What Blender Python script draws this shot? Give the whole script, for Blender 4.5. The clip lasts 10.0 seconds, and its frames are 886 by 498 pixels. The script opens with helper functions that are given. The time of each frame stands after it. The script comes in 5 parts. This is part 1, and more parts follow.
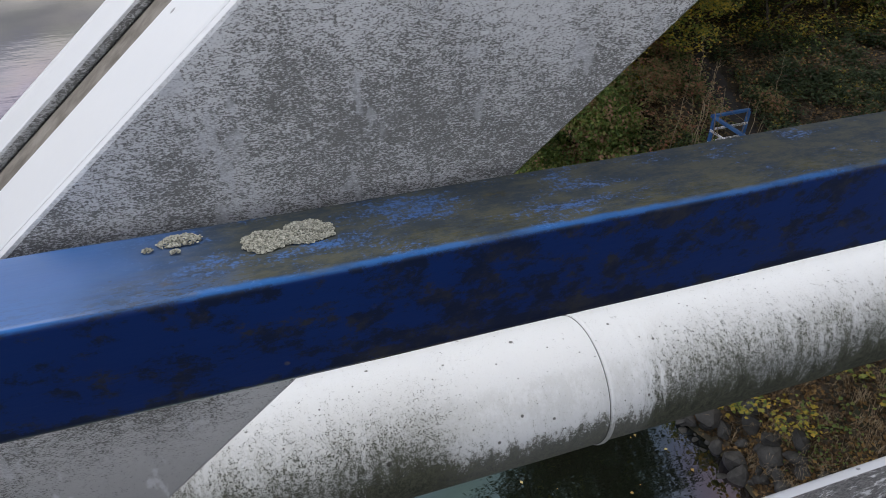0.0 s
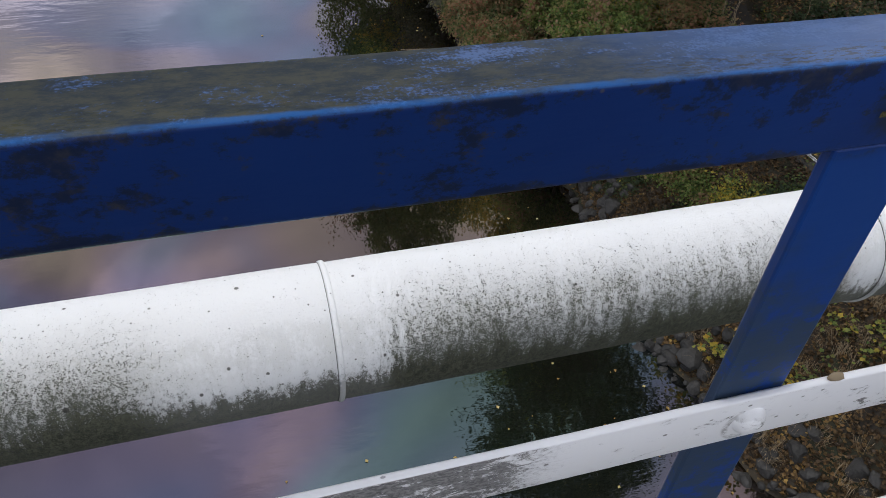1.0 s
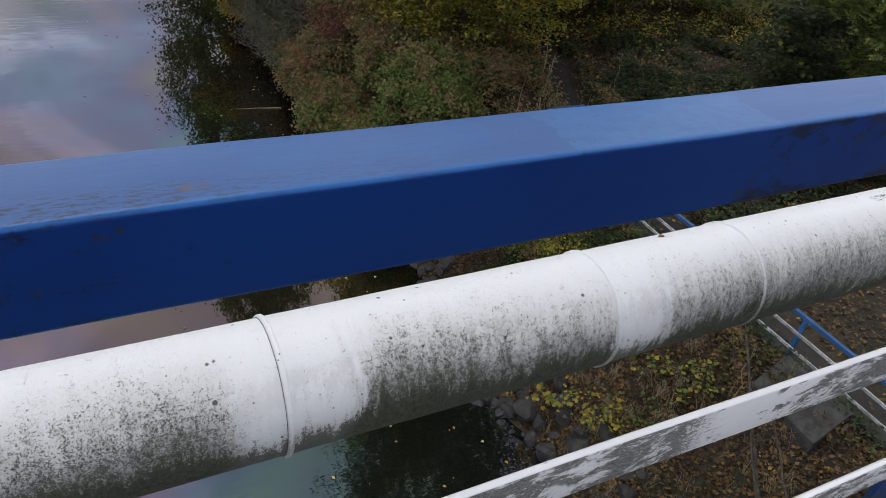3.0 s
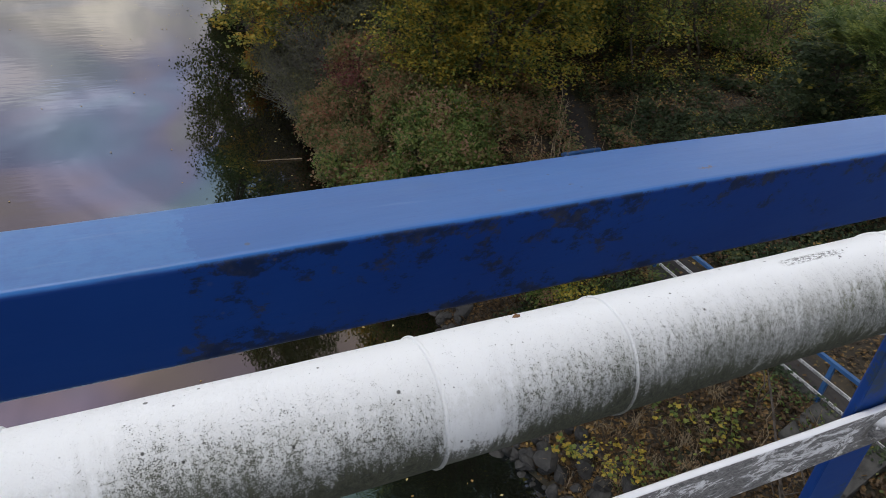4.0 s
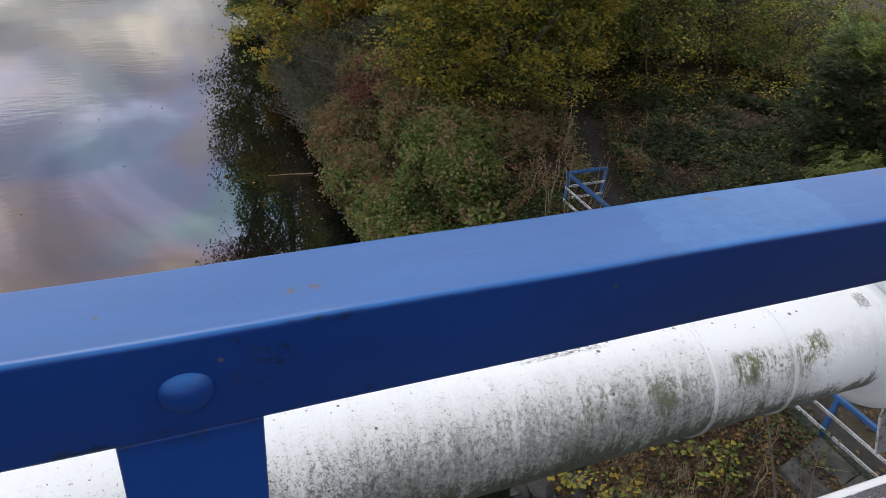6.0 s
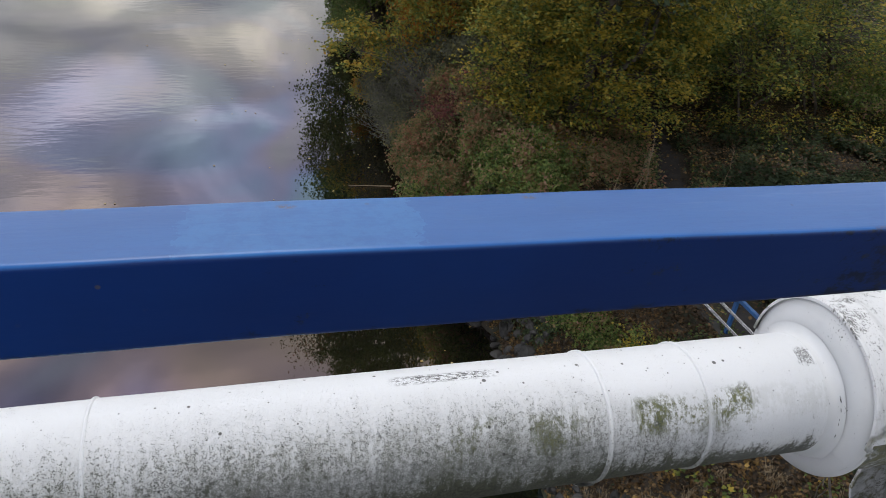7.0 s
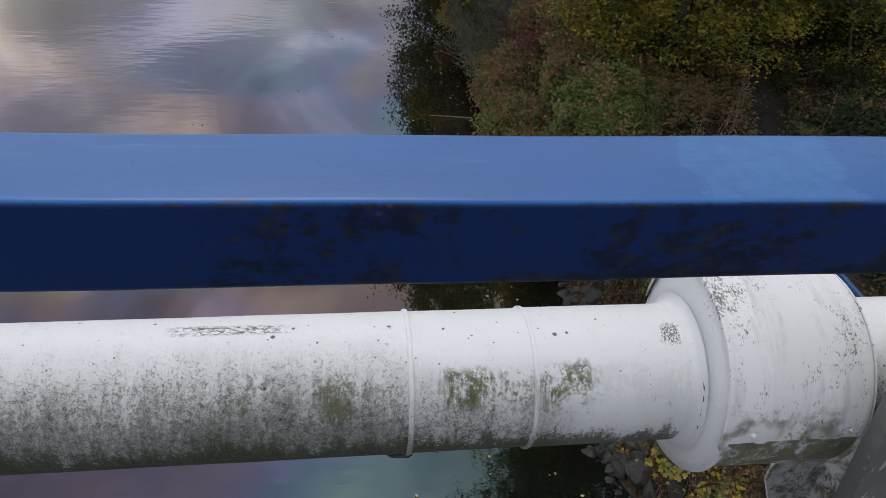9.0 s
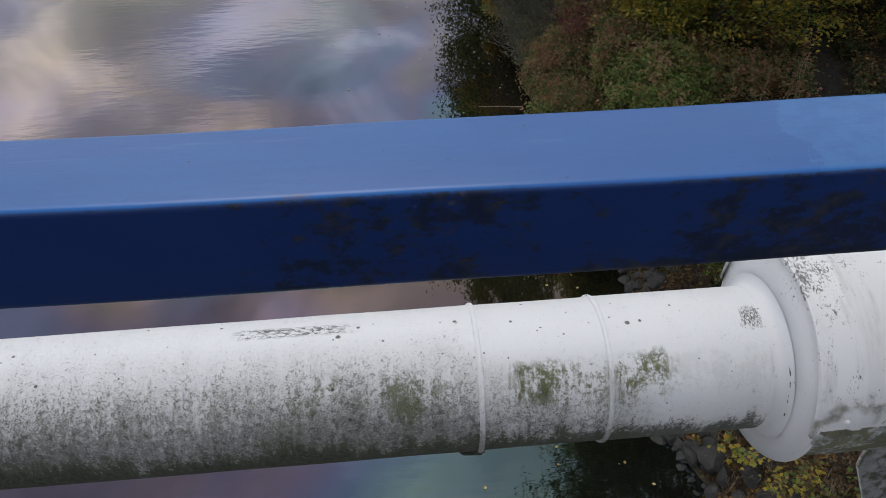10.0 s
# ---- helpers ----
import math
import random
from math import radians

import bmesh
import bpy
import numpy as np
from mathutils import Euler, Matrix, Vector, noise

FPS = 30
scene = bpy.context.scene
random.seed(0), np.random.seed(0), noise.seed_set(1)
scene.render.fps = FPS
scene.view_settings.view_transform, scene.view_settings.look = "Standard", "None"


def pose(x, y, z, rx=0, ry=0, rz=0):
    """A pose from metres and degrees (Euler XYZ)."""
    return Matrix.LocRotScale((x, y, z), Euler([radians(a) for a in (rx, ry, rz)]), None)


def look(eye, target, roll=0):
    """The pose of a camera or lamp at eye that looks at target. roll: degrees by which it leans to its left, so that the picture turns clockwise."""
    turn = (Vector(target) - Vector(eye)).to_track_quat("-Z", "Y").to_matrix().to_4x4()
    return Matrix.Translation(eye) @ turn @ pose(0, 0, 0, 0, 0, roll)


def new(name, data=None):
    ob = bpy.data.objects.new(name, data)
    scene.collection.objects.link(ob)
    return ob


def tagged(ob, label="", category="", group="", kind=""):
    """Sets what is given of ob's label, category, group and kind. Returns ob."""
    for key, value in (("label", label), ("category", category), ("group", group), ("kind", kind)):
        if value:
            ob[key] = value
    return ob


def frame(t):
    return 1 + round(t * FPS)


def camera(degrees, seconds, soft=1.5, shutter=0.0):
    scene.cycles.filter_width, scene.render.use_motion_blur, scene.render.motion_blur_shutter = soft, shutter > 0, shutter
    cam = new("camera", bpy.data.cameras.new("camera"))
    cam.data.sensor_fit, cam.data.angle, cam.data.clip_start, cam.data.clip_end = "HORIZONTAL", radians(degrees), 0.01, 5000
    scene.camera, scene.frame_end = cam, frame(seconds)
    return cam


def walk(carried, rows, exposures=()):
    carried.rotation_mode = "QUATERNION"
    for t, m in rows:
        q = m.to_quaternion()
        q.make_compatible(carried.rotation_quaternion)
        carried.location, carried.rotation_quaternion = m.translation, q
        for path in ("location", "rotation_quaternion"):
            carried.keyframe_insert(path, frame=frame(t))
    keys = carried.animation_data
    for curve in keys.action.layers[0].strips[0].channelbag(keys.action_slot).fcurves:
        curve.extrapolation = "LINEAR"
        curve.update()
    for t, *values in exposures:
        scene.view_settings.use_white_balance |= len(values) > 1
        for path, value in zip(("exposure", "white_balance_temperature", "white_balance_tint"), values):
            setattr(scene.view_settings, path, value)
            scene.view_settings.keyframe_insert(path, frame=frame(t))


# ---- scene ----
# camera: seconds, x, y, z, yaw (to the left), pitch, roll (leaning left)
cam = camera(61.3, 10.0, soft=0.7)
ROWS = (
    (0.0, -0.3634, -0.3117, 1.2358, -20.29, -35.39, 1.16),
    (0.2, -0.2190, -0.3574, 1.2518, -16.66, -37.01, 0.90),
    (0.5, -0.0870, -0.3874, 1.2327, -16.37, -39.35, 2.21),
    (0.7, -0.0051, -0.4001, 1.2239, -16.29, -41.13, 1.69),
    (1.0, 0.1202, -0.3477, 1.2137, -19.32, -41.41, 4.66),
    (1.3, 0.2533, -0.3308, 1.2304, -23.00, -40.65, 4.87),
    (1.5, 0.3236, -0.3345, 1.2349, -26.60, -39.40, 4.71),
    (1.7, 0.4756, -0.3563, 1.2352, -25.51, -38.49, 2.70),
    (2.0, 0.6336, -0.3926, 1.2365, -24.07, -36.36, 4.21),
    (2.5, 0.8549, -0.4283, 1.2448, -22.73, -35.38, 4.84),
    (2.8, 1.0140, -0.4089, 1.2378, -26.75, -35.94, 7.03),
    (3.0, 1.1111, -0.3510, 1.2374, -31.20, -36.22, 9.29),
    (3.2, 1.1832, -0.3258, 1.2341, -34.60, -35.56, 8.89),
    (4.3, 1.7205, -0.3768, 1.2491, -24.14, -32.69, 5.58),
    (4.5, 1.7883, -0.3841, 1.2502, -22.83, -32.82, 5.72),
    (5.0, 2.0097, -0.3381, 1.2407, -25.03, -31.86, 6.96),
    (5.5, 2.2348, -0.2769, 1.2551, -26.47, -33.16, 6.88),
    (5.7, 2.2994, -0.2853, 1.2529, -27.10, -33.01, 5.82),
    (6.8, 2.7317, -0.4219, 1.2677, -16.50, -30.92, 5.44),
    (7.0, 2.7834, -0.4108, 1.2572, -17.27, -31.54, 6.23),
    (7.5, 2.9370, -0.3410, 1.2474, -20.48, -33.64, 8.72),
    (8.0, 3.0796, -0.3071, 1.2301, -17.99, -34.40, 7.81),
    (8.5, 3.2737, -0.3352, 1.2357, -11.91, -35.43, 8.59),
    (9.0, 3.3381, -0.3549, 1.2301, -9.60, -37.32, 4.97),
    (9.5, 3.3346, -0.3447, 1.2275, -5.80, -36.42, 0.28),
    (10.0, 3.3303, -0.3253, 1.2069, -4.17, -38.04, -1.09),
)


def held(x, y, z, yaw, pitch, roll):
    a, b = radians(yaw), radians(pitch)
    way = Vector((-math.sin(a) * math.cos(b), math.cos(a) * math.cos(b), math.sin(b)))
    eye = Vector((x, y, z))
    return look(eye, eye + way, roll)


PATH = [(t, held(*p)) for t, *p in ROWS]
# the film's own slow brightening and darkening, in stops
EXPOSE = ((0.0, -0.05), (0.5, 0.13), (1.0, 0.08), (1.5, 0.18), (2.0, 0.16), (2.5, 0.03), (3.0, -0.06), (5.0, 0.0), (5.5, 0.2), (7.0, 0.03), (8.0, -0.12), (9.0, -0.22), (10.0, -0.27))
walk(cam, PATH, EXPOSE)

# ---- world, sun, exposure ----
SUN_EL, SUN_AZ = radians(72), radians(-15)
world = bpy.data.worlds.new("overcast_sky")
scene.world = world
world.use_nodes = True
wn, wl = world.node_tree.nodes, world.node_tree.links
wn.clear()
w_out = wn.new("ShaderNodeOutputWorld")
w_bg = wn.new("ShaderNodeBackground")
w_sky = wn.new("ShaderNodeTexSky")
w_sky.sky_type = "NISHITA"
w_sky.sun_disc = False
w_sky.sun_elevation, w_sky.sun_rotation = SUN_EL, SUN_AZ
w_tc = wn.new("ShaderNodeTexCoord")
w_sep = wn.new("ShaderNodeSeparateXYZ")
wl.new(w_tc.outputs["Generated"], w_sep.inputs[0])


def w_math(op, a, b):
    n = wn.new("ShaderNodeMath")
    n.operation = op
    for s, v in zip(n.inputs, (a, b)):
        if isinstance(v, (int, float)):
            s.default_value = v
        else:
            wl.new(v, s)
    return n.outputs[0]


# clouds lie on a plane overhead: x / (z + 0.25), y / (z + 0.25)
w_den = w_math("ADD", w_math("MAXIMUM", w_sep.outputs[2], 0.0), 0.25)
w_uv = wn.new("ShaderNodeCombineXYZ")
wl.new(w_math("DIVIDE", w_sep.outputs[0], w_den), w_uv.inputs[0])
wl.new(w_math("DIVIDE", w_sep.outputs[1], w_den), w_uv.inputs[1])
w_n = wn.new("ShaderNodeTexNoise")
w_n.inputs["Scale"].default_value, w_n.inputs["Detail"].default_value = 2.6, 5.0
w_n.inputs["Roughness"].default_value, w_n.inputs["Distortion"].default_value = 0.5, 0.5
wl.new(w_uv.outputs[0], w_n.inputs["Vector"])
w_ramp = wn.new("ShaderNodeValToRGB")
wl.new(w_n.outputs["Fac"], w_ramp.inputs[0])
els = w_ramp.color_ramp.elements
els[0].position, els[0].color = 0.36, (3.7, 3.9, 4.3, 1)
els[1].position, els[1].color = 0.70, (17.0, 16.3, 15.2, 1)
mid = els.new(0.52)
mid.color = (6.8, 6.95, 7.1, 1)
w_hue = wn.new("ShaderNodeTexNoise")
w_hue.inputs["Scale"].default_value, w_hue.inputs["Detail"].default_value = 1.9, 3.0
w_shift = wn.new("ShaderNodeVectorMath")
w_shift.operation = "ADD"
w_shift.inputs[1].default_value = (7.3, 2.1, 0.0)
wl.new(w_uv.outputs[0], w_shift.inputs[0])
wl.new(w_shift.outputs[0], w_hue.inputs["Vector"])
w_tint = wn.new("ShaderNodeValToRGB")
wl.new(w_hue.outputs["Fac"], w_tint.inputs[0])
te = w_tint.color_ramp.elements
te[0].position, te[0].color = 0.36, (0.84, 0.93, 1.18, 1)
te[1].position, te[1].color = 0.62, (1.02, 1.0, 0.94, 1)
te.new(0.45).color = (0.91, 0.93, 1.12, 1)
te.new(0.52).color = (0.99, 0.98, 1.0, 1)
w_col = wn.new("ShaderNodeMix")
w_col.data_type, w_col.blend_type = "RGBA", "MULTIPLY"
w_col.inputs[0].default_value = 1.0
wl.new(w_ramp.outputs[0], w_col.inputs[6])
wl.new(w_tint.outputs[0], w_col.inputs[7])
w_mix = wn.new("ShaderNodeMix")
w_mix.data_type = "RGBA"
w_mix.inputs[0].default_value = 0.92
wl.new(w_sky.outputs[0], w_mix.inputs[6])
wl.new(w_col.outputs[2], w_mix.inputs[7])
w_low = w_math("MAXIMUM", w_math("MINIMUM", w_math("DIVIDE", w_math("SUBTRACT", 0.78, w_sep.outputs[2]), 0.45), 1.0), 0.0)
w_grad = wn.new("ShaderNodeVectorMath")
w_grad.operation = "SCALE"
wl.new(w_mix.outputs[2], w_grad.inputs[0])
wl.new(w_math("ADD", 1.04, w_math("MULTIPLY", w_low, 0.52)), w_grad.inputs["Scale"])
wl.new(w_grad.outputs[0], w_bg.inputs[0])
w_bg.inputs[1].default_value = 0.098
wl.new(w_bg.outputs[0], w_out.inputs[0])

sun_data = bpy.data.lights.new("sun", "SUN")
sun_data.energy, sun_data.angle, sun_data.color = 1.15, radians(24), (1.0, 0.95, 0.88)
sun = new("sun", sun_data)
sun.matrix_world = look(
    (60 * math.cos(SUN_EL) * math.sin(SUN_AZ), 60 * math.cos(SUN_EL) * math.cos(SUN_AZ), 60 * math.sin(SUN_EL)), (0, 0, 0))
scene.view_settings.exposure = 0.0

# ---- materials ----
MATS = {}


class Nodes:
    """A material with a Principled shader and short-hands for its nodes."""

    def __init__(self, name):
        self.mat = bpy.data.materials.new(name)
        self.mat.use_nodes = True
        self.n, self.l = self.mat.node_tree.nodes, self.mat.node_tree.links
        self.p = self.n["Principled BSDF"]
        geo = self.n.new("ShaderNodeNewGeometry")
        self.pos, self.normal, self.island = geo.outputs["Position"], geo.outputs["Normal"], geo.outputs["Random Per Island"]
        sep = self.n.new("ShaderNodeSeparateXYZ")
        self.l.new(self.pos, sep.inputs[0])
        self.x, self.y, self.z = sep.outputs
        MATS[name] = self.mat

    def put(self, socket, v):
        if isinstance(v, (int, float)):
            socket.default_value = v
        elif isinstance(v, tuple):
            socket.default_value = (*v, 1.0) if len(v) == 3 else v
        else:
            self.l.new(v, socket)

    def set(self, **kw):
        for k, v in kw.items():
            self.put(self.p.inputs[k.replace("_", " ")], v)
        return self

    def math(self, op, a, b=0.0, clamp=False):
        n = self.n.new("ShaderNodeMath")
        n.operation, n.use_clamp = op, clamp
        self.put(n.inputs[0], a)
        self.put(n.inputs[1], b)
        return n.outputs[0]

    def scaled(self, sx, sy, sz, vec=None):
        n = self.n.new("ShaderNodeMapping")
        n.inputs["Scale"].default_value = (sx, sy, sz)
        self.l.new(vec or self.pos, n.inputs[0])
        return n.outputs[0]

    def noise(self, scale, detail=3.0, rough=0.55, vec=None, distort=0.0):
        n = self.n.new("ShaderNodeTexNoise")
        n.inputs["Scale"].default_value, n.inputs["Detail"].default_value = scale, detail
        n.inputs["Roughness"].default_value, n.inputs["Distortion"].default_value = rough, distort
        self.l.new(vec or self.pos, n.inputs["Vector"])
        return n.outputs["Fac"]

    def cells(self, scale, vec=None):
        n = self.n.new("ShaderNodeTexVoronoi")
        n.inputs["Scale"].default_value = scale
        self.l.new(vec or self.pos, n.inputs["Vector"])
        return n.outputs["Distance"]

    def range(self, v, lo, hi, a=0.0, b=1.0):
        n = self.n.new("ShaderNodeMapRange")
        n.interpolation_type = "SMOOTHSTEP"
        self.put(n.inputs[0], v)
        for s, k in zip(n.inputs[1:5], (lo, hi, a, b)):
            s.default_value = k
        return n.outputs[0]

    def ramp(self, v, *stops):
        n = self.n.new("ShaderNodeValToRGB")
        self.put(n.inputs[0], v)
        e = n.color_ramp.elements
        while len(e) < len(stops):
            e.new(0.5)
        for k, (at, c) in zip(e, stops):
            k.position, k.color = at, (*c, 1)
        return n.outputs[0]

    def mix(self, f, a, b, kind="MIX"):
        n = self.n.new("ShaderNodeMix")
        n.data_type, n.blend_type = "RGBA", kind
        self.put(n.inputs[0], f)
        self.put(n.inputs[6], a)
        self.put(n.inputs[7], b)
        return n.outputs[2]

    def bump(self, height, strength, distance):
        n = self.n.new("ShaderNodeBump")
        n.inputs["Strength"].default_value, n.inputs["Distance"].default_value = strength, distance
        self.put(n.inputs["Height"], height)
        self.l.new(n.outputs[0], self.p.inputs["Normal"])
        return self


PIPE_Y, PIPE_Z, PIPE_R, PIPE_DY, PIPE_DZ = 0.6034, 0.172, 0.131, 0.0232, -0.0205


def pipe_axis(x):
    return PIPE_Y + PIPE_DY * (x - 2.5), PIPE_Z + PIPE_DZ * (x - 2.5)


def pipe_r(x):
    """The jacket swells a little along the way."""
    return PIPE_R + 0.0036 * (x - 2.5)


def mat_blue():
    """Blue rail paint: olive film on the older stretch, faded fresh patches, algae blots on the sides."""
    m = Nodes("blue_paint")
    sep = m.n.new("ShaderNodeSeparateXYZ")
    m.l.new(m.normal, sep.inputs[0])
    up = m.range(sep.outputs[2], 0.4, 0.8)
    tone = m.noise(3.0, 4.0)
    base = m.mix(m.range(tone, 0.3, 0.7), (0.002, 0.027, 0.158), (0.003, 0.038, 0.195))
    grain = m.noise(60.0, 4.0, 0.6, m.scaled(0.25, 1.6, 1.0))
    # sky reflection painted in: paler blue mixed into the up-facing faces
    sky_sheen = m.math("MULTIPLY", up, m.math("ADD", 0.26, m.math("MULTIPLY", m.noise(18.0, 5.0, 0.6, m.scaled(0.3, 1.0, 1.0)), 0.45)))
    base = m.mix(sky_sheen, base, (0.058, 0.215, 0.54))
    mottle = m.math("MULTIPLY", m.range(m.noise(34.0, 6.0, 0.7, m.scaled(0.35, 1.2, 1.0)), 0.42, 0.66), up)
    base = m.mix(m.math("MULTIPLY", mottle, 0.30), base, (0.030, 0.115, 0.36))
    speckle = m.math("MULTIPLY", m.range(m.noise(330.0, 3.0, 0.7, m.scaled(0.5, 1.0, 1.0)), 0.54, 0.68), up)
    base = m.mix(m.math("MULTIPLY", speckle, 0.30), base, (0.025, 0.09, 0.30))
    haze = m.math("MULTIPLY", m.range(m.noise(6.0, 5.0, 0.7, m.scaled(0.5, 1.0, 1.0)), 0.56, 0.70), up)
    base = m.mix(m.math("MULTIPLY", haze, 0.22), base, (0.09, 0.15, 0.20))
    # repainted stretches, lighter
    xw = m.math("ADD", m.x, m.math("MULTIPLY", m.math("SUBTRACT", m.noise(40.0, 6.0, 0.75), 0.5), 0.06))
    patch = 0.0
    for a, b in ((1.42, 1.62), (2.74, 2.90), (3.56, 3.665)):
        step = m.math("MULTIPLY", m.math("GREATER_THAN", xw, a), m.math("LESS_THAN", xw, b))
        patch = m.math("ADD", patch, step, True)
    base = m.mix(m.math("MULTIPLY", m.math("MULTIPLY", patch, up), m.range(m.noise(90.0, 4.0, 0.7), 0.35, 0.6, 0.10, 0.24)), base, (0.085, 0.29, 0.58))
    # dark broken streaks along the front edge, and a few pale scuffs
    dash = m.range(m.noise(330.0, 6.0, 0.78, m.scaled(0.30, 1.0, 1.0)), 0.505, 0.555)
    edge = m.math("MULTIPLY", m.range(m.y, 0.036, 0.016), m.math("MULTIPLY", m.range(m.x, 1.45, 1.0), m.range(m.noise(5.0, 4.0), 0.36, 0.54)))
    base = m.mix(m.math("MULTIPLY", m.math("MULTIPLY", dash, up), m.math("MULTIPLY", edge, 0.85)), base, (0.022, 0.026, 0.026))
    scuff = m.math("MULTIPLY", m.range(m.noise(55.0, 5.0, 0.65, m.scaled(0.12, 1.2, 1.0)), 0.62, 0.72), up)
    base = m.mix(m.math("MULTIPLY", scuff, 0.10), base, (0.30, 0.40, 0.54))
    brushed = m.math("MULTIPLY", m.range(m.noise(160.0, 3.0, 0.6, m.scaled(0.12, 1.0, 1.0)), 0.5, 0.75), up)
    base = m.mix(m.math("MULTIPLY", brushed, 0.30), base, (0.03, 0.10, 0.33))
    rusty = m.math("MULTIPLY", m.range(m.cells(11.0, m.scaled(0.7, 1.6, 1.0)), 0.10, 0.05), m.range(m.noise(150.0, 4.0, 0.7), 0.44, 0.56))
    base = m.mix(m.math("MULTIPLY", m.math("MULTIPLY", rusty, up), 0.8), base, (0.13, 0.085, 0.045))
    pits = m.math("MULTIPLY", m.range(m.cells(70.0), 0.11, 0.05), m.range(m.noise(12.0, 3.0), 0.52, 0.60))
    base = m.mix(m.math("MULTIPLY", m.math("MULTIPLY", pits, up), 0.55), base, (0.03, 0.05, 0.10))
    # worn bright rim where the paint is rubbed on the front edge
    rim = m.math("MULTIPLY", m.range(m.math("ADD", m.y, m.math("MULTIPLY", m.math("SUBTRACT", m.noise(45.0, 4.0, 0.7), 0.5), 0.005)), 0.0062, 0.0032), m.range(sep.outputs[2], 0.15, 0.45))
    rim = m.math("MULTIPLY", rim, m.range(m.noise(35.0, 4.0, 0.6, m.scaled(0.3, 1.0, 1.0)), 0.35, 0.55))
    # olive film on top, thick on the older stretch
    old = m.range(m.math("ADD", m.x, m.math("MULTIPLY", m.noise(5.0, 4.0), 0.5)), 0.92, 0.45)
    start = m.range(m.math("ADD", m.x, m.math("MULTIPLY", m.noise(9.0), 0.2)), -0.36, -0.24)
    film = m.math("ADD", m.noise(30.0, 9.0, 0.78, m.scaled(0.4, 1.0, 1.0)), m.math("MULTIPLY", m.noise(3.5), 0.35))
    film = m.range(m.math("ADD", film, m.math("MULTIPLY", m.math("SUBTRACT", m.noise(420.0, 2.0), 0.5), 0.35)), 0.50, 0.66)
    film = m.math("MULTIPLY", m.math("MULTIPLY", film, old), m.math("MULTIPLY", start, up))
    film_col = m.mix(m.range(m.noise(60.0, 8.0, 0.8, m.scaled(0.5, 1.0, 1.0)), 0.38, 0.62), (0.040, 0.046, 0.038), (0.100, 0.095, 0.045))
    base = m.mix(m.math("MULTIPLY", film, 0.9), base, film_col)
    base = m.mix(m.math("MULTIPLY", rim, m.range(m.x, 1.9, 0.7, 0.35, 0.62)), base, (0.022, 0.17, 0.53))
    # upright faces run to a darker navy past about x 2.7
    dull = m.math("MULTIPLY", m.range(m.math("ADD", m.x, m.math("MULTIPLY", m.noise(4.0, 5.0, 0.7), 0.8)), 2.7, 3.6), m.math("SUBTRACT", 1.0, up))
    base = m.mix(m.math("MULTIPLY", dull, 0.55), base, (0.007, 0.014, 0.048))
    # and to a darker navy along the first stretch of the rail
    navy_start = m.math("MULTIPLY", m.math("MULTIPLY", m.range(m.math("ADD", m.x, m.math("MULTIPLY", m.noise(5.0, 4.0, 0.7), 0.5)), 0.95, 0.45), m.math("SUBTRACT", 1.0, up)), m.range(m.z, 0.90, 0.92))
    base = m.mix(m.math("MULTIPLY", navy_start, 0.45), base, (0.003, 0.010, 0.052))
    # dark algae blots on upright faces
    side = m.math("SUBTRACT", 1.0, up)
    more = m.math("ADD", m.range(m.x, 0.95, 0.45, 0.0, 0.15), m.range(m.x, 3.0, 3.45, 0.0, 0.17))
    more = m.math("ADD", more, m.math("MULTIPLY", m.range(m.x, 1.50, 1.72), m.range(m.x, 2.30, 2.15, 0.0, 0.13)))
    blot = m.math("ADD", m.noise(62.0, 9.0, 0.78, m.scaled(0.7, 1.0, 1.0)), m.math("MULTIPLY", m.math("SUBTRACT", m.noise(5.0, 3.0), 0.5), 0.8))
    fringe = m.math("ADD", m.range(m.z, 0.934, 0.916, 0.0, 0.13), m.range(m.z, 0.98, 0.996, 0.0, 0.05))
    blot = m.math("MULTIPLY", m.range(m.math("ADD", m.math("ADD", blot, more), fringe), 0.64, 0.74), side)
    stem = m.range(m.z, 0.918, 0.906)
    base = m.mix(m.math("MULTIPLY", stem, 0.55), base, (0.004, 0.047, 0.225))
    base = m.mix(m.math("MULTIPLY", m.math("MULTIPLY", blot, m.range(m.math("ADD", m.z, m.math("MULTIPLY", m.noise(14.0, 4.0, 0.7), 0.3)), 1.0, 0.84)), 0.62), base, (0.040, 0.055, 0.028))
    blot = m.math("MULTIPLY", blot, m.math("SUBTRACT", 1.0, stem))
    base = m.mix(m.math("MULTIPLY", blot, 0.72), base, m.mix(m.range(m.noise(45.0, 5.0, 0.7), 0.45, 0.70), (0.005, 0.008, 0.010), (0.040, 0.036, 0.012)))
    # grime gathered round one bolt
    dx, dz = m.math("SUBTRACT", m.x, 0.592), m.math("SUBTRACT", m.z, 0.958)
    ring = m.math("SQRT", m.math("ADD", m.math("MULTIPLY", dx, dx), m.math("MULTIPLY", dz, dz)))
    ring = m.math("MULTIPLY", m.range(m.math("ADD", ring, m.math("MULTIPLY", m.math("SUBTRACT", m.noise(70.0, 5.0, 0.75), 0.5), 0.05)), 0.046, 0.018), m.range(m.y, 0.030, 0.020))
    base = m.mix(m.math("MULTIPLY", ring, 0.75), base, (0.012, 0.018, 0.020))
    specks = m.range(m.cells(55.0), 0.13, 0.06)
    keep = m.range(m.noise(7.0), 0.55, 0.62)
    base = m.mix(m.math("MULTIPLY", m.math("MULTIPLY", specks, keep), 0.6), base, (0.09, 0.08, 0.06))
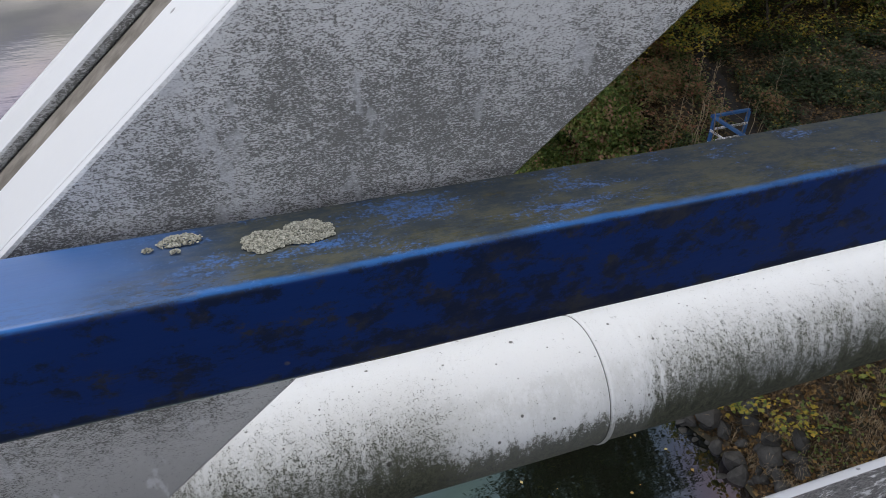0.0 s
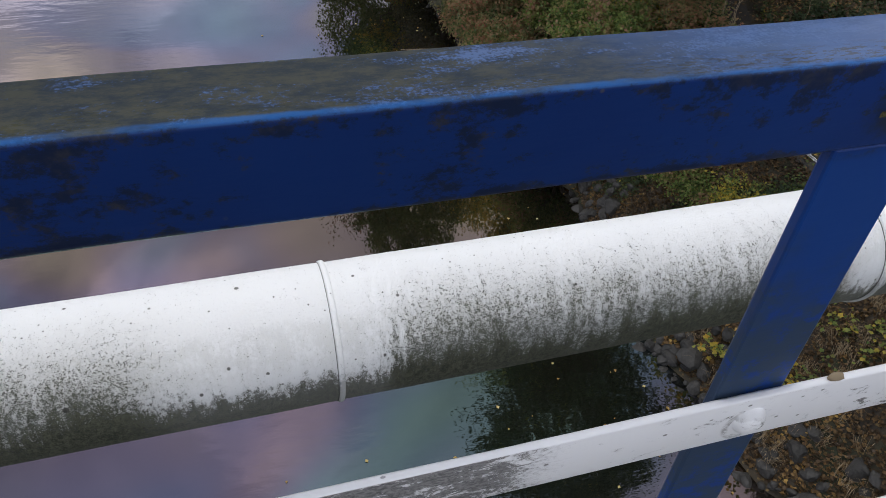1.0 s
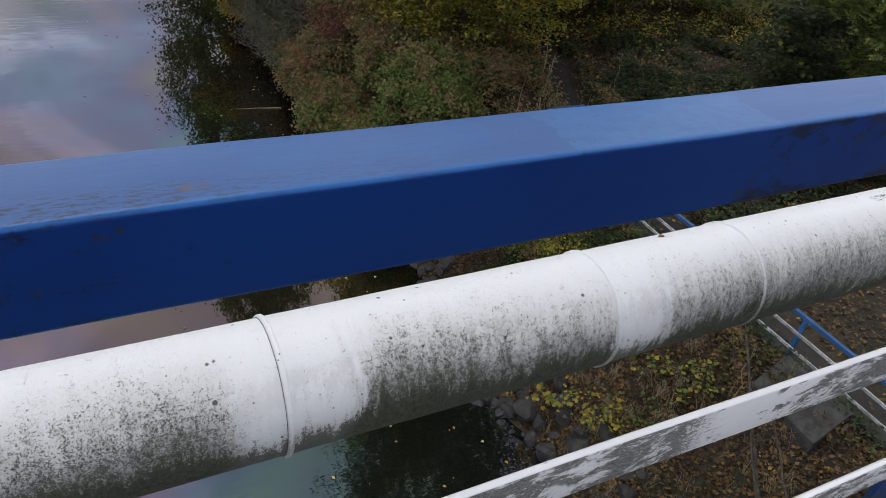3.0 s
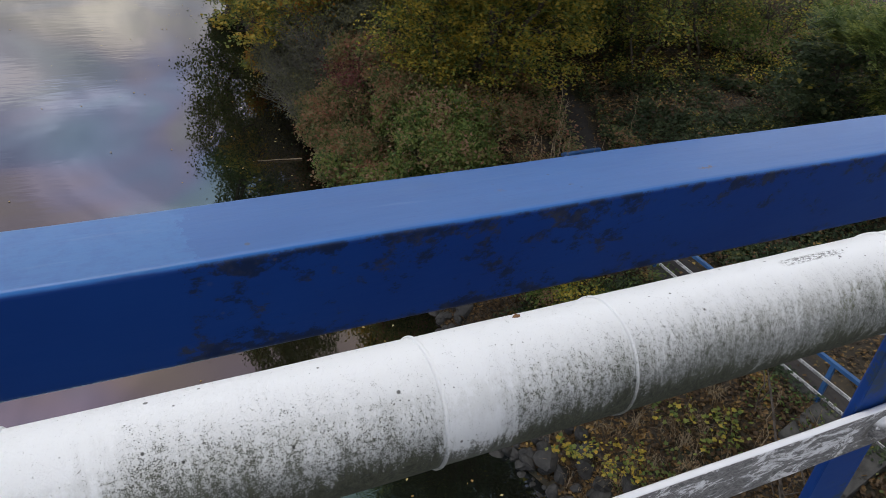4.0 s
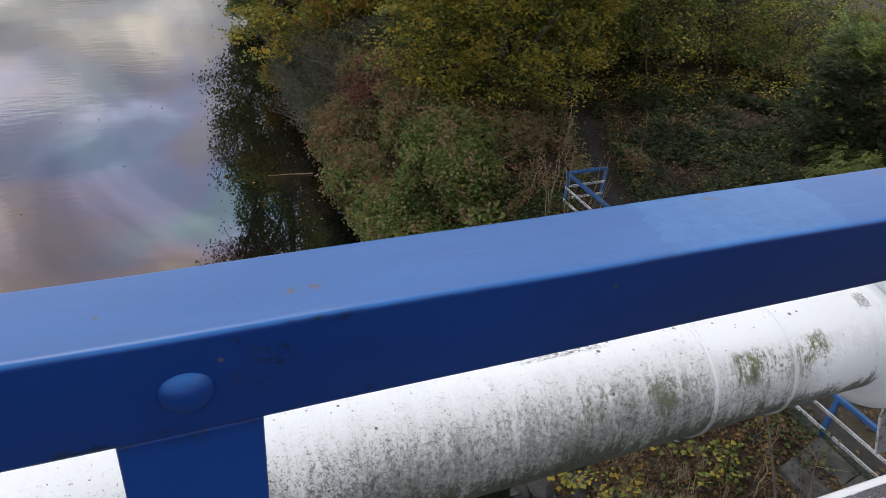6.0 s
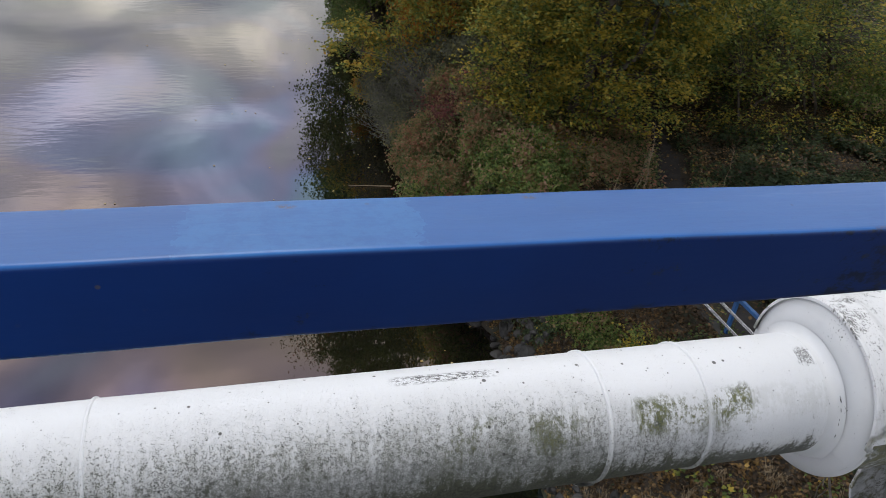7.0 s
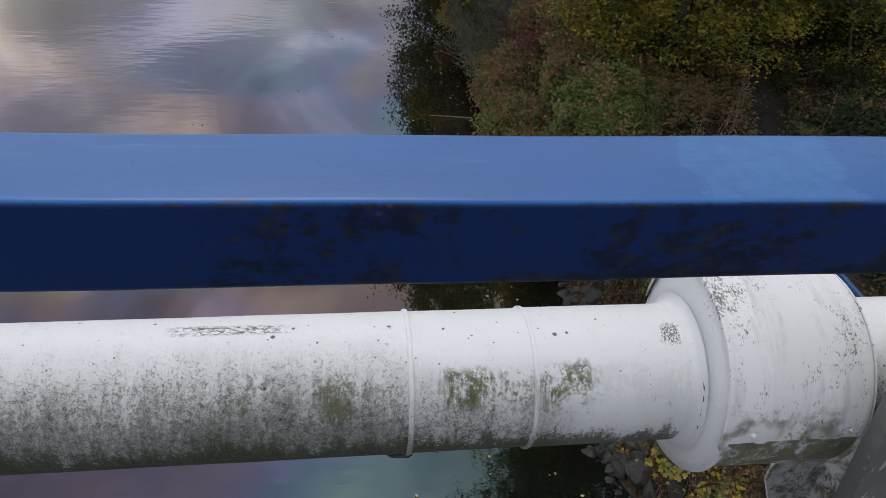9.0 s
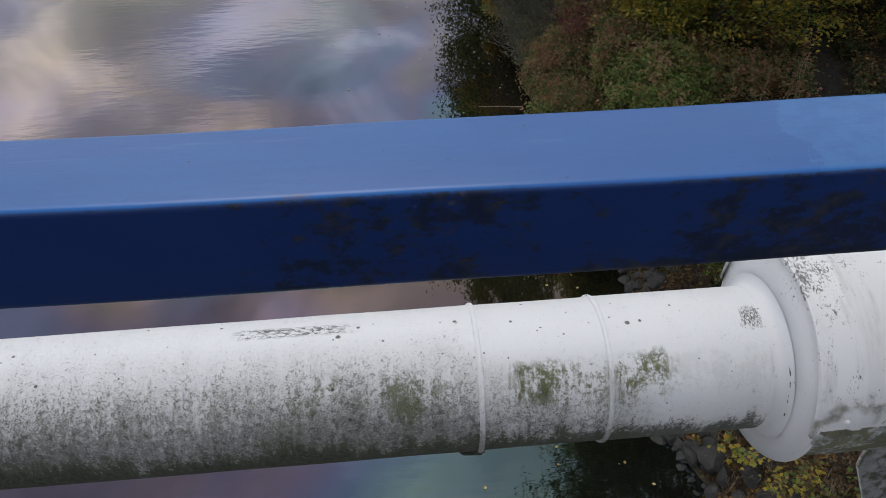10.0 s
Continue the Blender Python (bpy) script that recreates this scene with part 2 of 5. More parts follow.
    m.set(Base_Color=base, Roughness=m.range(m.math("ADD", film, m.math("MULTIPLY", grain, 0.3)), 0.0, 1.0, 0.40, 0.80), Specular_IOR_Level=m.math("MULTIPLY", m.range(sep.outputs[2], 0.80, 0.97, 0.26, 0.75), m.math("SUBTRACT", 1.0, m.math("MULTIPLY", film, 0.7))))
    return m.bump(m.math("ADD", grain, m.math("MULTIPLY", m.noise(9.0), 1.5)), 0.25, 0.0012).mat


def mat_pipe(name, dirt=1.0):
    """White jacket paint: grey veil, fine pits and algae that thicken towards the sheltered underside."""
    m = Nodes(name)
    az = m.math("ADD", PIPE_Z - 2.5 * PIPE_DZ, m.math("MULTIPLY", m.x, PIPE_DZ))
    ay = m.math("ADD", PIPE_Y - 2.5 * PIPE_DY, m.math("MULTIPLY", m.x, PIPE_DY))
    # h runs from 1 on the rain-washed outer top to -1 under the sheltered deck side
    h = m.math("ADD", m.math("MULTIPLY", m.math("SUBTRACT", m.z, az), 0.83 / PIPE_R), m.math("MULTIPLY", m.math("SUBTRACT", m.y, ay), 0.55 / PIPE_R))

    def off(v, k):
        return m.math("MULTIPLY", m.math("SUBTRACT", v, 0.5), k)

    big = m.noise(2.1, 3.0)
    fine = m.noise(460.0, 4.0, 0.8, m.scaled(0.8, 1.0, 1.0))
    grit = m.noise(120.0, 5.0, 0.8, m.scaled(1.0, 0.8, 0.8))
    streak = m.noise(26.0, 5.0, 0.7, m.scaled(1.5, 0.28, 0.28))
    clean = m.mix(m.noise(1.7), (0.84, 0.865, 0.88), (0.90, 0.915, 0.92))
    xw = m.math("ADD", m.x, off(streak, 0.16))
    # rain has kept the sheets clean just past some of the bands
    fresh = 0.0
    for a, b, soft_edge in ((0.02, 0.24, 0.20), (0.24, 0.30, 0.02), (1.30, 1.36, 0.08), (1.36, 1.46, 0.02), (2.07, 2.17, 0.02), (3.78, 4.00, 0.10)):
        fresh = m.math("ADD", fresh, m.math("MULTIPLY", m.range(xw, a - soft_edge, a + 0.01), m.range(xw, b + 0.07, b - 0.01)), True)
    low = m.math("MULTIPLY", m.math("SUBTRACT", m.range(xw, 3.38, 3.50, 0.86, 0.56), h), 0.60 * dirt, True)
    dens = m.math("MULTIPLY", low, m.math("MULTIPLY", m.math("SUBTRACT", 1.0, m.math("MULTIPLY", fresh, 0.94)), m.math("ADD", 1.0, off(big, 1.8))), True)
    veil = m.math("MULTIPLY", dens, m.math("ADD", 1.0, m.math("ADD", off(streak, 1.3), off(grit, 0.9))), True)
    col = m.mix(veil, clean, (0.33, 0.335, 0.30))
    s = m.math("ADD", m.math("ADD", m.math("MULTIPLY", fine, 0.60), m.math("MULTIPLY", grit, 0.40)), m.math("ADD", off(streak, 0.16), m.math("MULTIPLY", dens, 0.20)))
    speck = m.range(s, 0.600, 0.640)
    dark = m.mix(m.noise(26.0), (0.030, 0.036, 0.026), (0.084, 0.094, 0.060))
    col = m.mix(m.math("MULTIPLY", speck, m.range(m.x, 2.3, 2.9, 0.80, 0.50)), col, dark)
    clump = m.range(m.math("ADD", m.noise(70.0, 7.0, 0.82), m.math("ADD", m.math("MULTIPLY", dens, 0.20), off(streak, 0.12))), 0.655, 0.70)
    col = m.mix(m.math("MULTIPLY", clump, 0.60), col, dark)
    # moss and algae tint on the later stretch
    green = m.math("ADD", m.noise(9.0, 6.0, 0.75), m.math("ADD", off(grit, 0.6), off(streak, 0.5)))
    mossy = 0.12
    for a, b, k in ((3.12, 3.20, 0.5), (3.30, 3.37, 0.6), (3.52, 3.66, 1.0), (3.70, 3.78, 0.9)):
        mossy = m.math("ADD", mossy, m.math("MULTIPLY", m.math("MULTIPLY", m.range(xw, a - 0.03, a + 0.01), m.range(xw, b + 0.03, b - 0.01)), k), True)
    hw = m.math("ADD", h, m.math("ADD", off(streak, 0.5), off(grit, 0.4)))
    green = m.math("MULTIPLY", m.range(green, 0.40, 0.58), m.math("MULTIPLY", m.math("MULTIPLY", m.range(hw, 0.44, 0.32), m.range(hw, -0.35, 0.05)), mossy))
    col = m.mix(m.math("MULTIPLY", green, 0.95 * dirt), col, m.mix(m.range(grit, 0.38, 0.62), (0.026, 0.036, 0.008), (0.155, 0.168, 0.042)))
    # dense dark belt under the belly: a toothed upper edge, olive slime lower down
    t = m.math("ADD", m.math("MULTIPLY", h, -1.0), m.math("ADD", off(streak, 0.9), m.math("ADD", off(grit, 0.8), off(fine, 0.6))))
    t = m.math("SUBTRACT", m.math("ADD", t, off(big, 0.9)), m.math("MULTIPLY", fresh, 0.16))
    t = m.math("SUBTRACT", t, m.range(m.x, 2.45, 2.8, 0.0, 0.15))
    belt = m.range(t, 0.30, 0.50)
    tone = m.range(m.math("ADD", m.math("MULTIPLY", fine, 0.5), m.math("MULTIPLY", grit, 0.5)), 0.40, 0.60)
    slime = m.mix(m.math("MULTIPLY", m.range(h, -0.62, -0.95), m.range(m.x, 2.4, 2.8, 1.0, 0.0)), m.mix(tone, (0.010, 0.013, 0.007), (0.115, 0.120, 0.080)), m.mix(tone, (0.030, 0.034, 0.020), (0.125, 0.130, 0.085)))
    col = m.mix(m.math("MULTIPLY", belt, 0.90 * dirt), col, slime)
    # crazed paint along the top of one sheet
    craze = m.math("MULTIPLY", m.math("MULTIPLY", m.range(m.x, 3.02, 3.06), m.range(m.x, 3.26, 3.20)), m.math("MULTIPLY", m.math("MULTIPLY", m.range(h, 0.84, 0.88), m.range(h, 0.96, 0.93)), m.range(m.noise(150.0, 6.0, 0.85, m.scaled(0.6, 1.2, 1.2)), 0.48, 0.54)))
    col = m.mix(m.math("MULTIPLY", craze, 0.9), col, (0.06, 0.06, 0.055))
    # one peeled, crackled patch near the joint cover
    peel = m.math("MULTIPLY", m.math("MULTIPLY", m.range(xw, 3.920, 3.932), m.range(xw, 3.972, 3.960)), m.math("MULTIPLY", m.range(m.math("ADD", h, off(grit, 0.3)), 0.58, 0.64), m.range(m.math("ADD", h, off(grit, 0.3)), 0.86, 0.78)))
    peel = m.math("MULTIPLY", peel, m.range(m.noise(260.0, 5.0, 0.8, m.scaled(1.6, 0.6, 0.6)), 0.45, 0.53))
    col = m.mix(m.math("MULTIPLY", peel, 0.9), col, (0.05, 0.05, 0.045))
    # single dark dots
    for size, near_r, far_r, gate in ((12.0, 0.062, 0.040, 0.42), (21.0, 0.080, 0.045, 0.48), (47.0, 0.095, 0.05, 0.5)):
        ragged = m.math("ADD", m.cells(size), off(grit, 0.05))
        dots = m.math("MULTIPLY", m.range(ragged, near_r, far_r), m.math("GREATER_THAN", m.noise(size * 0.26, 1.0), gate))
        col = m.mix(m.math("MULTIPLY", dots, 0.88), col, (0.055, 0.055, 0.048))
    foul = m.math("MAXIMUM", speck, belt)
    m.set(Base_Color=col, Roughness=m.range(foul, 0.0, 1.0, 0.40, 0.85))
    return m.bump(m.math("ADD", m.math("MULTIPLY", foul, -0.5), m.math("MULTIPLY", m.noise(190.0, 5.0, 0.7), 1.0)), 0.95, 0.0024).mat


def mat_cover(name, moss_at, calm=0.0, fringe=0.0):
    """White sheet metal, crackled and specked; moss_at lowers how much green grows on it."""
    m = Nodes(name)
    fine, mid, big = m.noise(300.0, 3.0, 0.65), m.noise(40.0, 5.0, 0.7), m.noise(6.0, 3.0)
    clean = m.mix(big, (0.76, 0.78, 0.79), (0.82, 0.83, 0.83))
    drip = m.range(m.noise(26.0, 4.0, 0.65, m.scaled(1.5, 0.25, 0.25)), 0.50, 0.72)
    clean = m.mix(m.math("MULTIPLY", drip, 0.40 - calm * 5), clean, (0.40, 0.41, 0.40))
    crack = m.math("ADD", m.noise(240.0, 4.0, 0.75, m.scaled(1.5, 0.7, 0.7)), m.math("MULTIPLY", m.math("SUBTRACT", mid, 0.5), 0.7))
    crack = m.math("ADD", crack, m.math("MULTIPLY", m.math("SUBTRACT", big, 0.5), 0.6))
    col = m.mix(m.math("MULTIPLY", m.range(crack, 0.635 + calm, 0.675 + calm), 0.85), clean, (0.060, 0.062, 0.055))
    moss = m.range(m.math("ADD", m.noise(16.0, 9.0, 0.78), m.math("MULTIPLY", m.math("SUBTRACT", mid, 0.5), 0.6)), moss_at, moss_at + 0.22)
    # moss that creeps up from the seam of the sheets
    creep = m.math("MULTIPLY", m.range(m.math("ADD", m.z, m.math("MULTIPLY", m.math("SUBTRACT", m.noise(24.0, 6.0, 0.75), 0.5), 0.16)), 0.262, 0.222), m.range(m.noise(11.0, 3.0), 0.42, 0.56))
    moss = m.math("ADD", moss, m.math("MULTIPLY", creep, fringe), True)
    col = m.mix(m.math("MULTIPLY", moss, 0.9), col, m.mix(m.range(mid, 0.35, 0.65), (0.030, 0.034, 0.012), (0.17, 0.165, 0.060)))
    m.set(Base_Color=col, Roughness=0.5)
    return m.bump(m.math("ADD", m.noise(30.0), m.math("MULTIPLY", fine, 0.5)), 0.3, 0.0012).mat


def mat_white_steel(name, dirt, sx, sz, grit_from=-9.0, even=0.0):
    """White paint on truss steel; dark grit bites into the upright faces above grit_from, the more evenly the higher even is."""
    m = Nodes(name)
    fine = m.noise(800.0, 4.0, 0.8, m.scaled(sx, 1.0, sz))
    mid = m.noise(190.0, 6.0, 0.8, m.scaled(sx, 1.0, sz))
    big = m.noise(5.5, 5.0, 0.65)
    sep = m.n.new("ShaderNodeSeparateXYZ")
    m.l.new(m.normal, sep.inputs[0])
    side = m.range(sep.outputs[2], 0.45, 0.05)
    # fades out under the rail, where grit thins and shade is painted
    grit_unshaded = m.range(m.z, grit_from, grit_from + 0.16)
    s = m.math("ADD", m.math("MULTIPLY", fine, 0.66), m.math("MULTIPLY", mid, 0.34))
    s = m.math("ADD", s, m.math("MULTIPLY", m.math("SUBTRACT", big, 0.5), 0.5 - even))
    s = m.math("ADD", s, m.math("MULTIPLY", m.math("SUBTRACT", m.noise(22.0, 4.0, 0.65, m.scaled(0.7, 1.0, 0.5)), 0.5), 0.20))
    s = m.math("ADD", m.math("SUBTRACT", s, m.math("MULTIPLY", m.math("SUBTRACT", 1.0, grit_unshaded), 0.13)), m.range(m.z, 0.98, 1.25, even * 0.08, even * -0.42))
    f = m.math("MULTIPLY", m.range(s, 0.575 - dirt, 0.635 - dirt), side)
    clean = m.mix(big, (0.76, 0.785, 0.81), (0.86, 0.87, 0.875))
    # grey mixed unevenly into the upright faces, more as dirt rises
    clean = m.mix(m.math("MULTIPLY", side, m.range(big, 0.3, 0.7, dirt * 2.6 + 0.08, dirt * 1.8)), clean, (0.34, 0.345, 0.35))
    # shade beneath the rail, put into the colour as a darker grey
    clean = m.mix(m.math("MULTIPLY", side, m.math("MULTIPLY", m.math("SUBTRACT", 1.0, grit_unshaded), 0.75)), clean, m.mix(mid, (0.13, 0.13, 0.13), (0.23, 0.23, 0.225)))
    col = m.mix(m.math("MULTIPLY", f, 0.86), clean, m.mix(mid, (0.040, 0.040, 0.036), (0.15, 0.15, 0.14)))
    spot = m.math("MULTIPLY", m.range(m.cells(34.0), 0.11, 0.06), m.range(m.noise(6.0), 0.5, 0.6))
    col = m.mix(m.math("MULTIPLY", spot, 0.7), col, (0.06, 0.06, 0.055))
    # thick paint runs that stayed white
    run = m.math("MULTIPLY", m.range(m.noise(40.0, 4.0, 0.6, m.scaled(1.0, 1.0, 0.45)), 0.60, 0.68), side)
    col = m.mix(m.math("MULTIPLY", run, 0.6), col, (0.60, 0.62, 0.65))
    m.set(Base_Color=col, Roughness=m.range(f, 0.0, 1.0, 0.35, 0.85))
    return m.bump(m.math("ADD", m.math("MULTIPLY", f, -1.0), m.noise(45.0)), 0.55, 0.0014).mat


def mat_bar():
    """White bar paint overgrown by ragged purple-grey grime that left clean islands and a few bare stretches."""
    m = Nodes("bar_paint")
    sep = m.n.new("ShaderNodeSeparateXYZ")
    m.l.new(m.normal, sep.inputs[0])
    side = m.range(sep.outputs[2], 0.75, 0.30)
    patch = m.noise(50.0, 9.0, 0.74, m.scaled(0.42, 1.0, 1.0), 0.5)
    flake = m.noise(300.0, 6.0, 0.82, m.scaled(0.5, 1.0, 1.0))
    wash = m.noise(3.4, 3.0)
    xs = m.math("ADD", m.x, m.math("MULTIPLY", m.math("SUBTRACT", patch, 0.5), 0.5))
    bare = 0.0
    for a, b in ((0.36, 0.80), (1.71, 1.88)):
        bare = m.math("ADD", bare, m.math("MULTIPLY", m.range(xs, a - 0.05, a + 0.05), m.range(xs, b + 0.05, b - 0.05)), True)
    s = m.math("ADD", m.math("MULTIPLY", patch, 0.70), m.math("MULTIPLY", flake, 0.30))
    s = m.math("ADD", s, m.math("MULTIPLY", m.math("SUBTRACT", wash, 0.5), 0.22))
    s = m.math("SUBTRACT", s, m.math("MULTIPLY", bare, 0.13))
    f = m.math("MULTIPLY", m.range(s, 0.455, 0.490), side)
    thin = m.math("MULTIPLY", m.range(s, 0.40, 0.47), side)
    clean = m.mix(wash, (0.80, 0.81, 0.84), (0.87, 0.875, 0.88))
    col = m.mix(m.math("MULTIPLY", thin, 0.40), clean, (0.42, 0.42, 0.43))
    grime = m.mix(m.range(flake, 0.42, 0.58), (0.020, 0.019, 0.019), (0.20, 0.195, 0.19))
    col = m.mix(m.math("MULTIPLY", f, 0.88), col, grime)
    # dirt caught round the bolt heads, heavier below
    for bx, bz in ((0.59, 0.588), (2.418, 0.588)):
        dx, dz = m.math("SUBTRACT", m.x, bx - 0.004), m.math("SUBTRACT", m.z, bz - 0.004)
        ring = m.math("SQRT", m.math("ADD", m.math("MULTIPLY", dx, dx), m.math("MULTIPLY", dz, dz)))
        ring = m.math("ADD", ring, m.math("MULTIPLY", m.math("SUBTRACT", patch, 0.5), 0.012))
        ring = m.math("MULTIPLY", m.range(ring, 0.027, 0.023), m.range(ring, 0.0165, 0.0185))
        col = m.mix(m.math("MULTIPLY", m.math("MULTIPLY", ring, m.range(patch, 0.35, 0.55)), m.range(m.math("ADD", dx, dz), 0.012, -0.012, 0.15, 0.8)), col, (0.10, 0.095, 0.085))
    nick = m.math("MULTIPLY", m.range(m.cells(60.0, m.scaled(0.6, 1.0, 1.0)), 0.12, 0.06), m.range(m.noise(9.0), 0.48, 0.56))
    col = m.mix(m.math("MULTIPLY", nick, 0.8), col, (0.05, 0.05, 0.05))
    m.set(Base_Color=col, Roughness=m.range(f, 0.0, 1.0, 0.38, 0.85))
    return m.bump(m.math("ADD", m.math("MULTIPLY", f, -0.8), m.noise(60.0, 4.0)), 0.6, 0.0014).mat


def mat_plain(name, a, b, scale, rough=0.7, bump=0.3, depth=0.003):
    m = Nodes(name)
    m.set(Base_Color=m.mix(m.range(m.noise(scale, 5.0, 0.65), 0.3, 0.7), a, b), Roughness=rough)
    return m.bump(m.noise(scale * 6, 4.0), bump, depth).mat


def mat_crust(name, a, b, c):
    """Lichen scales, each with a tone of its own."""
    m = Nodes(name)
    m.set(Base_Color=m.ramp(m.island, (0.0, a), (0.4, b), (1.0, c)), Roughness=0.95)
    return m.mat


def mat_leaf(name, *stops, thin=0.5, rough=0.5):
    """Leaves: colour by leaf, some light through them."""
    m = Nodes(name)
    tuft = m.math("ADD", m.math("MULTIPLY", m.island, 0.5), m.math("MULTIPLY", m.range(m.noise(1.3, 4.0, 0.65), 0.28, 0.72), 0.5))
    col = m.ramp(tuft, *stops)
    m.set(Base_Color=col, Roughness=rough)
    m.p.inputs["Specular IOR Level"].default_value = 0.25
    tr = m.n.new("ShaderNodeBsdfTranslucent")
    m.l.new(col, tr.inputs[0])
    mixer = m.n.new("ShaderNodeMixShader")
    mixer.inputs[0].default_value = thin
    m.l.new(m.p.outputs[0], mixer.inputs[1])
    m.l.new(tr.outputs[0], mixer.inputs[2])
    m.l.new(mixer.outputs[0], m.n["Material Output"].inputs[0])
    return m.mat


def mat_water():
    """River water with slow ripples and a thin oily film, thickest towards the bank, that colours the mirrored clouds."""
    m = Nodes("river_water")
    m.set(Base_Color=m.mix(m.noise(0.25), (0.005, 0.006, 0.004), (0.009, 0.009, 0.006)), Roughness=0.02, IOR=2.6)
    drift = m.noise(0.15, 2.0, 0.45, m.scaled(1.0, 0.8, 1.0), 0.5)
    near = m.range(m.math("ADD", m.x, m.math("MULTIPLY", m.y, -0.16)), -16.0, 1.0, 0.35, 1.0)
    thick = m.math("ADD", 148.0, m.math("MULTIPLY", near, m.range(drift, 0.28, 0.74, 4.0, 86.0)))
    m.set(Thin_Film_Thickness=thick, Thin_Film_IOR=2.36)
    rip = m.math("ADD", m.noise(1.6, 3.0, 0.5, m.scaled(0.6, 1.8, 1.0)), m.math("MULTIPLY", m.noise(0.35, 2.0, 0.5, m.scaled(0.6, 1.5, 1.0)), 2.0))
    calm = m.range(m.noise(0.10, 2.0), 0.44, 0.70, 0.05, 0.85)
    return m.bump(m.math("MULTIPLY", rip, calm), 0.22, 0.03).mat


def mat_ground():
    """Bank soil: damp brown earth, leaf litter tints, mossy green drifts."""
    m = Nodes("bank_soil")
    a = m.mix(m.range(m.noise(1.1, 6.0, 0.65), 0.3, 0.7), (0.022, 0.018, 0.013), (0.055, 0.042, 0.025))
    b = m.mix(m.range(m.noise(0.45, 4.0), 0.50, 0.66), a, (0.024, 0.028, 0.013))
    c = m.mix(m.range(m.noise(9.0, 4.0), 0.58, 0.66), b, (0.14, 0.095, 0.035))
    m.set(Base_Color=c, Roughness=0.9)
    return m.bump(m.noise(7.0, 6.0, 0.7), 0.8, 0.05).mat


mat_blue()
mat_pipe("pipe_paint")
mat_pipe("band_paint", 0.5)
mat_cover("cover_paint", 0.72, 0.0, 0.8)
mat_cover("mossy_sheet", 0.30)
mat_cover("stained_plate", 0.44)
mat_cover("plate_paint", 0.90, 0.06)
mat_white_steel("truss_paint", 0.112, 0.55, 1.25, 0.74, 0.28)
mat_bar()
mat_white_steel("grimy_paint", 0.21, 0.7, 0.7)
mat_plain("deck_coat", (0.05, 0.05, 0.05), (0.09, 0.088, 0.085), 6.0)
mat_plain("green_paint", (0.07, 0.12, 0.08), (0.12, 0.17, 0.11), 9.0, 0.6)
mat_plain("wet_concrete", (0.020, 0.020, 0.019), (0.070, 0.068, 0.062), 4.0, 0.85, 0.6, 0.008)
mat_plain("concrete", (0.07, 0.068, 0.06), (0.15, 0.145, 0.135), 3.0, 0.9, 0.5, 0.006)
mat_plain("asphalt", (0.018, 0.016, 0.016), (0.038, 0.033, 0.031), 5.0, 0.85, 0.5, 0.006)
mat_plain("stone", (0.011, 0.011, 0.010), (0.050, 0.048, 0.045), 3.5, 0.7, 0.8, 0.02)
mat_plain("bark", (0.045, 0.036, 0.027), (0.12, 0.10, 0.08), 8.0, 0.9, 0.6, 0.01)
mat_plain("grey_twig", (0.11, 0.105, 0.09), (0.20, 0.19, 0.165), 8.0, 0.9)
mat_plain("dry_stem", (0.16, 0.12, 0.07), (0.28, 0.22, 0.14), 8.0, 0.9)
mat_crust("lichen", (0.15, 0.155, 0.125), (0.40, 0.40, 0.34), (0.58, 0.57, 0.49))
mat_crust("olive_crust", (0.030, 0.030, 0.013), (0.065, 0.060, 0.024), (0.11, 0.098, 0.038))
mat_plain("rust", (0.10, 0.045, 0.02), (0.22, 0.12, 0.05), 90.0, 0.9)
mat_plain("far_blue", (0.016, 0.07, 0.20), (0.03, 0.11, 0.28), 3.0, 0.45)
mat_plain("brown_dirt", (0.13, 0.115, 0.095), (0.30, 0.275, 0.24), 30.0, 0.9)
mat_plain("dark_gap", (0.02, 0.02, 0.02), (0.05, 0.05, 0.045), 60.0, 0.9)
G1, G2, G3 = (0.055, 0.095, 0.030), (0.14, 0.195, 0.055), (0.25, 0.29, 0.075)
Y1, Y2, OR = (0.40, 0.335, 0.060), (0.56, 0.42, 0.070), (0.46, 0.19, 0.045)
mat_leaf("leaf_yellowgreen", (0.12, G1), (0.27, G2), (0.42, G3), (0.57, Y1), (0.76, Y2))
mat_leaf("leaf_sapling", (0.12, G1), (0.36, G2), (0.55, G3), (0.70, Y1), (0.88, Y2))
mat_leaf("leaf_orange", (0.15, G2), (0.35, G3), (0.5, Y1), (0.66, (0.30, 0.17, 0.028)), (0.85, OR))
mat_leaf("leaf_maple", (0.1, G1), (0.3, G2), (0.46, G3), (0.58, Y1), (0.74, Y2), (0.90, (0.54, 0.30, 0.05)))
mat_leaf("leaf_green", (0.1, G1), (0.4, G2), (0.65, (0.12, 0.15, 0.055)), (0.85, (0.22, 0.20, 0.07)))
mat_leaf("leaf_dark", (0.1, (0.034, 0.055, 0.030)), (0.5, (0.070, 0.102, 0.052)), (0.78, (0.12, 0.15, 0.072)), (0.93, Y1))
mat_leaf("leaf_ash", (0.15, (0.08, 0.125, 0.045)), (0.45, (0.15, 0.205, 0.062)), (0.75, (0.30, 0.34, 0.10)), (0.92, (0.44, 0.40, 0.10)))
mat_leaf("leaf_reddish", (0.1, (0.05, 0.075, 0.03)), (0.3, (0.13, 0.165, 0.062)), (0.5, (0.22, 0.19, 0.085)), (0.68, (0.30, 0.185, 0.105)), (0.88, (0.37, 0.165, 0.11)))
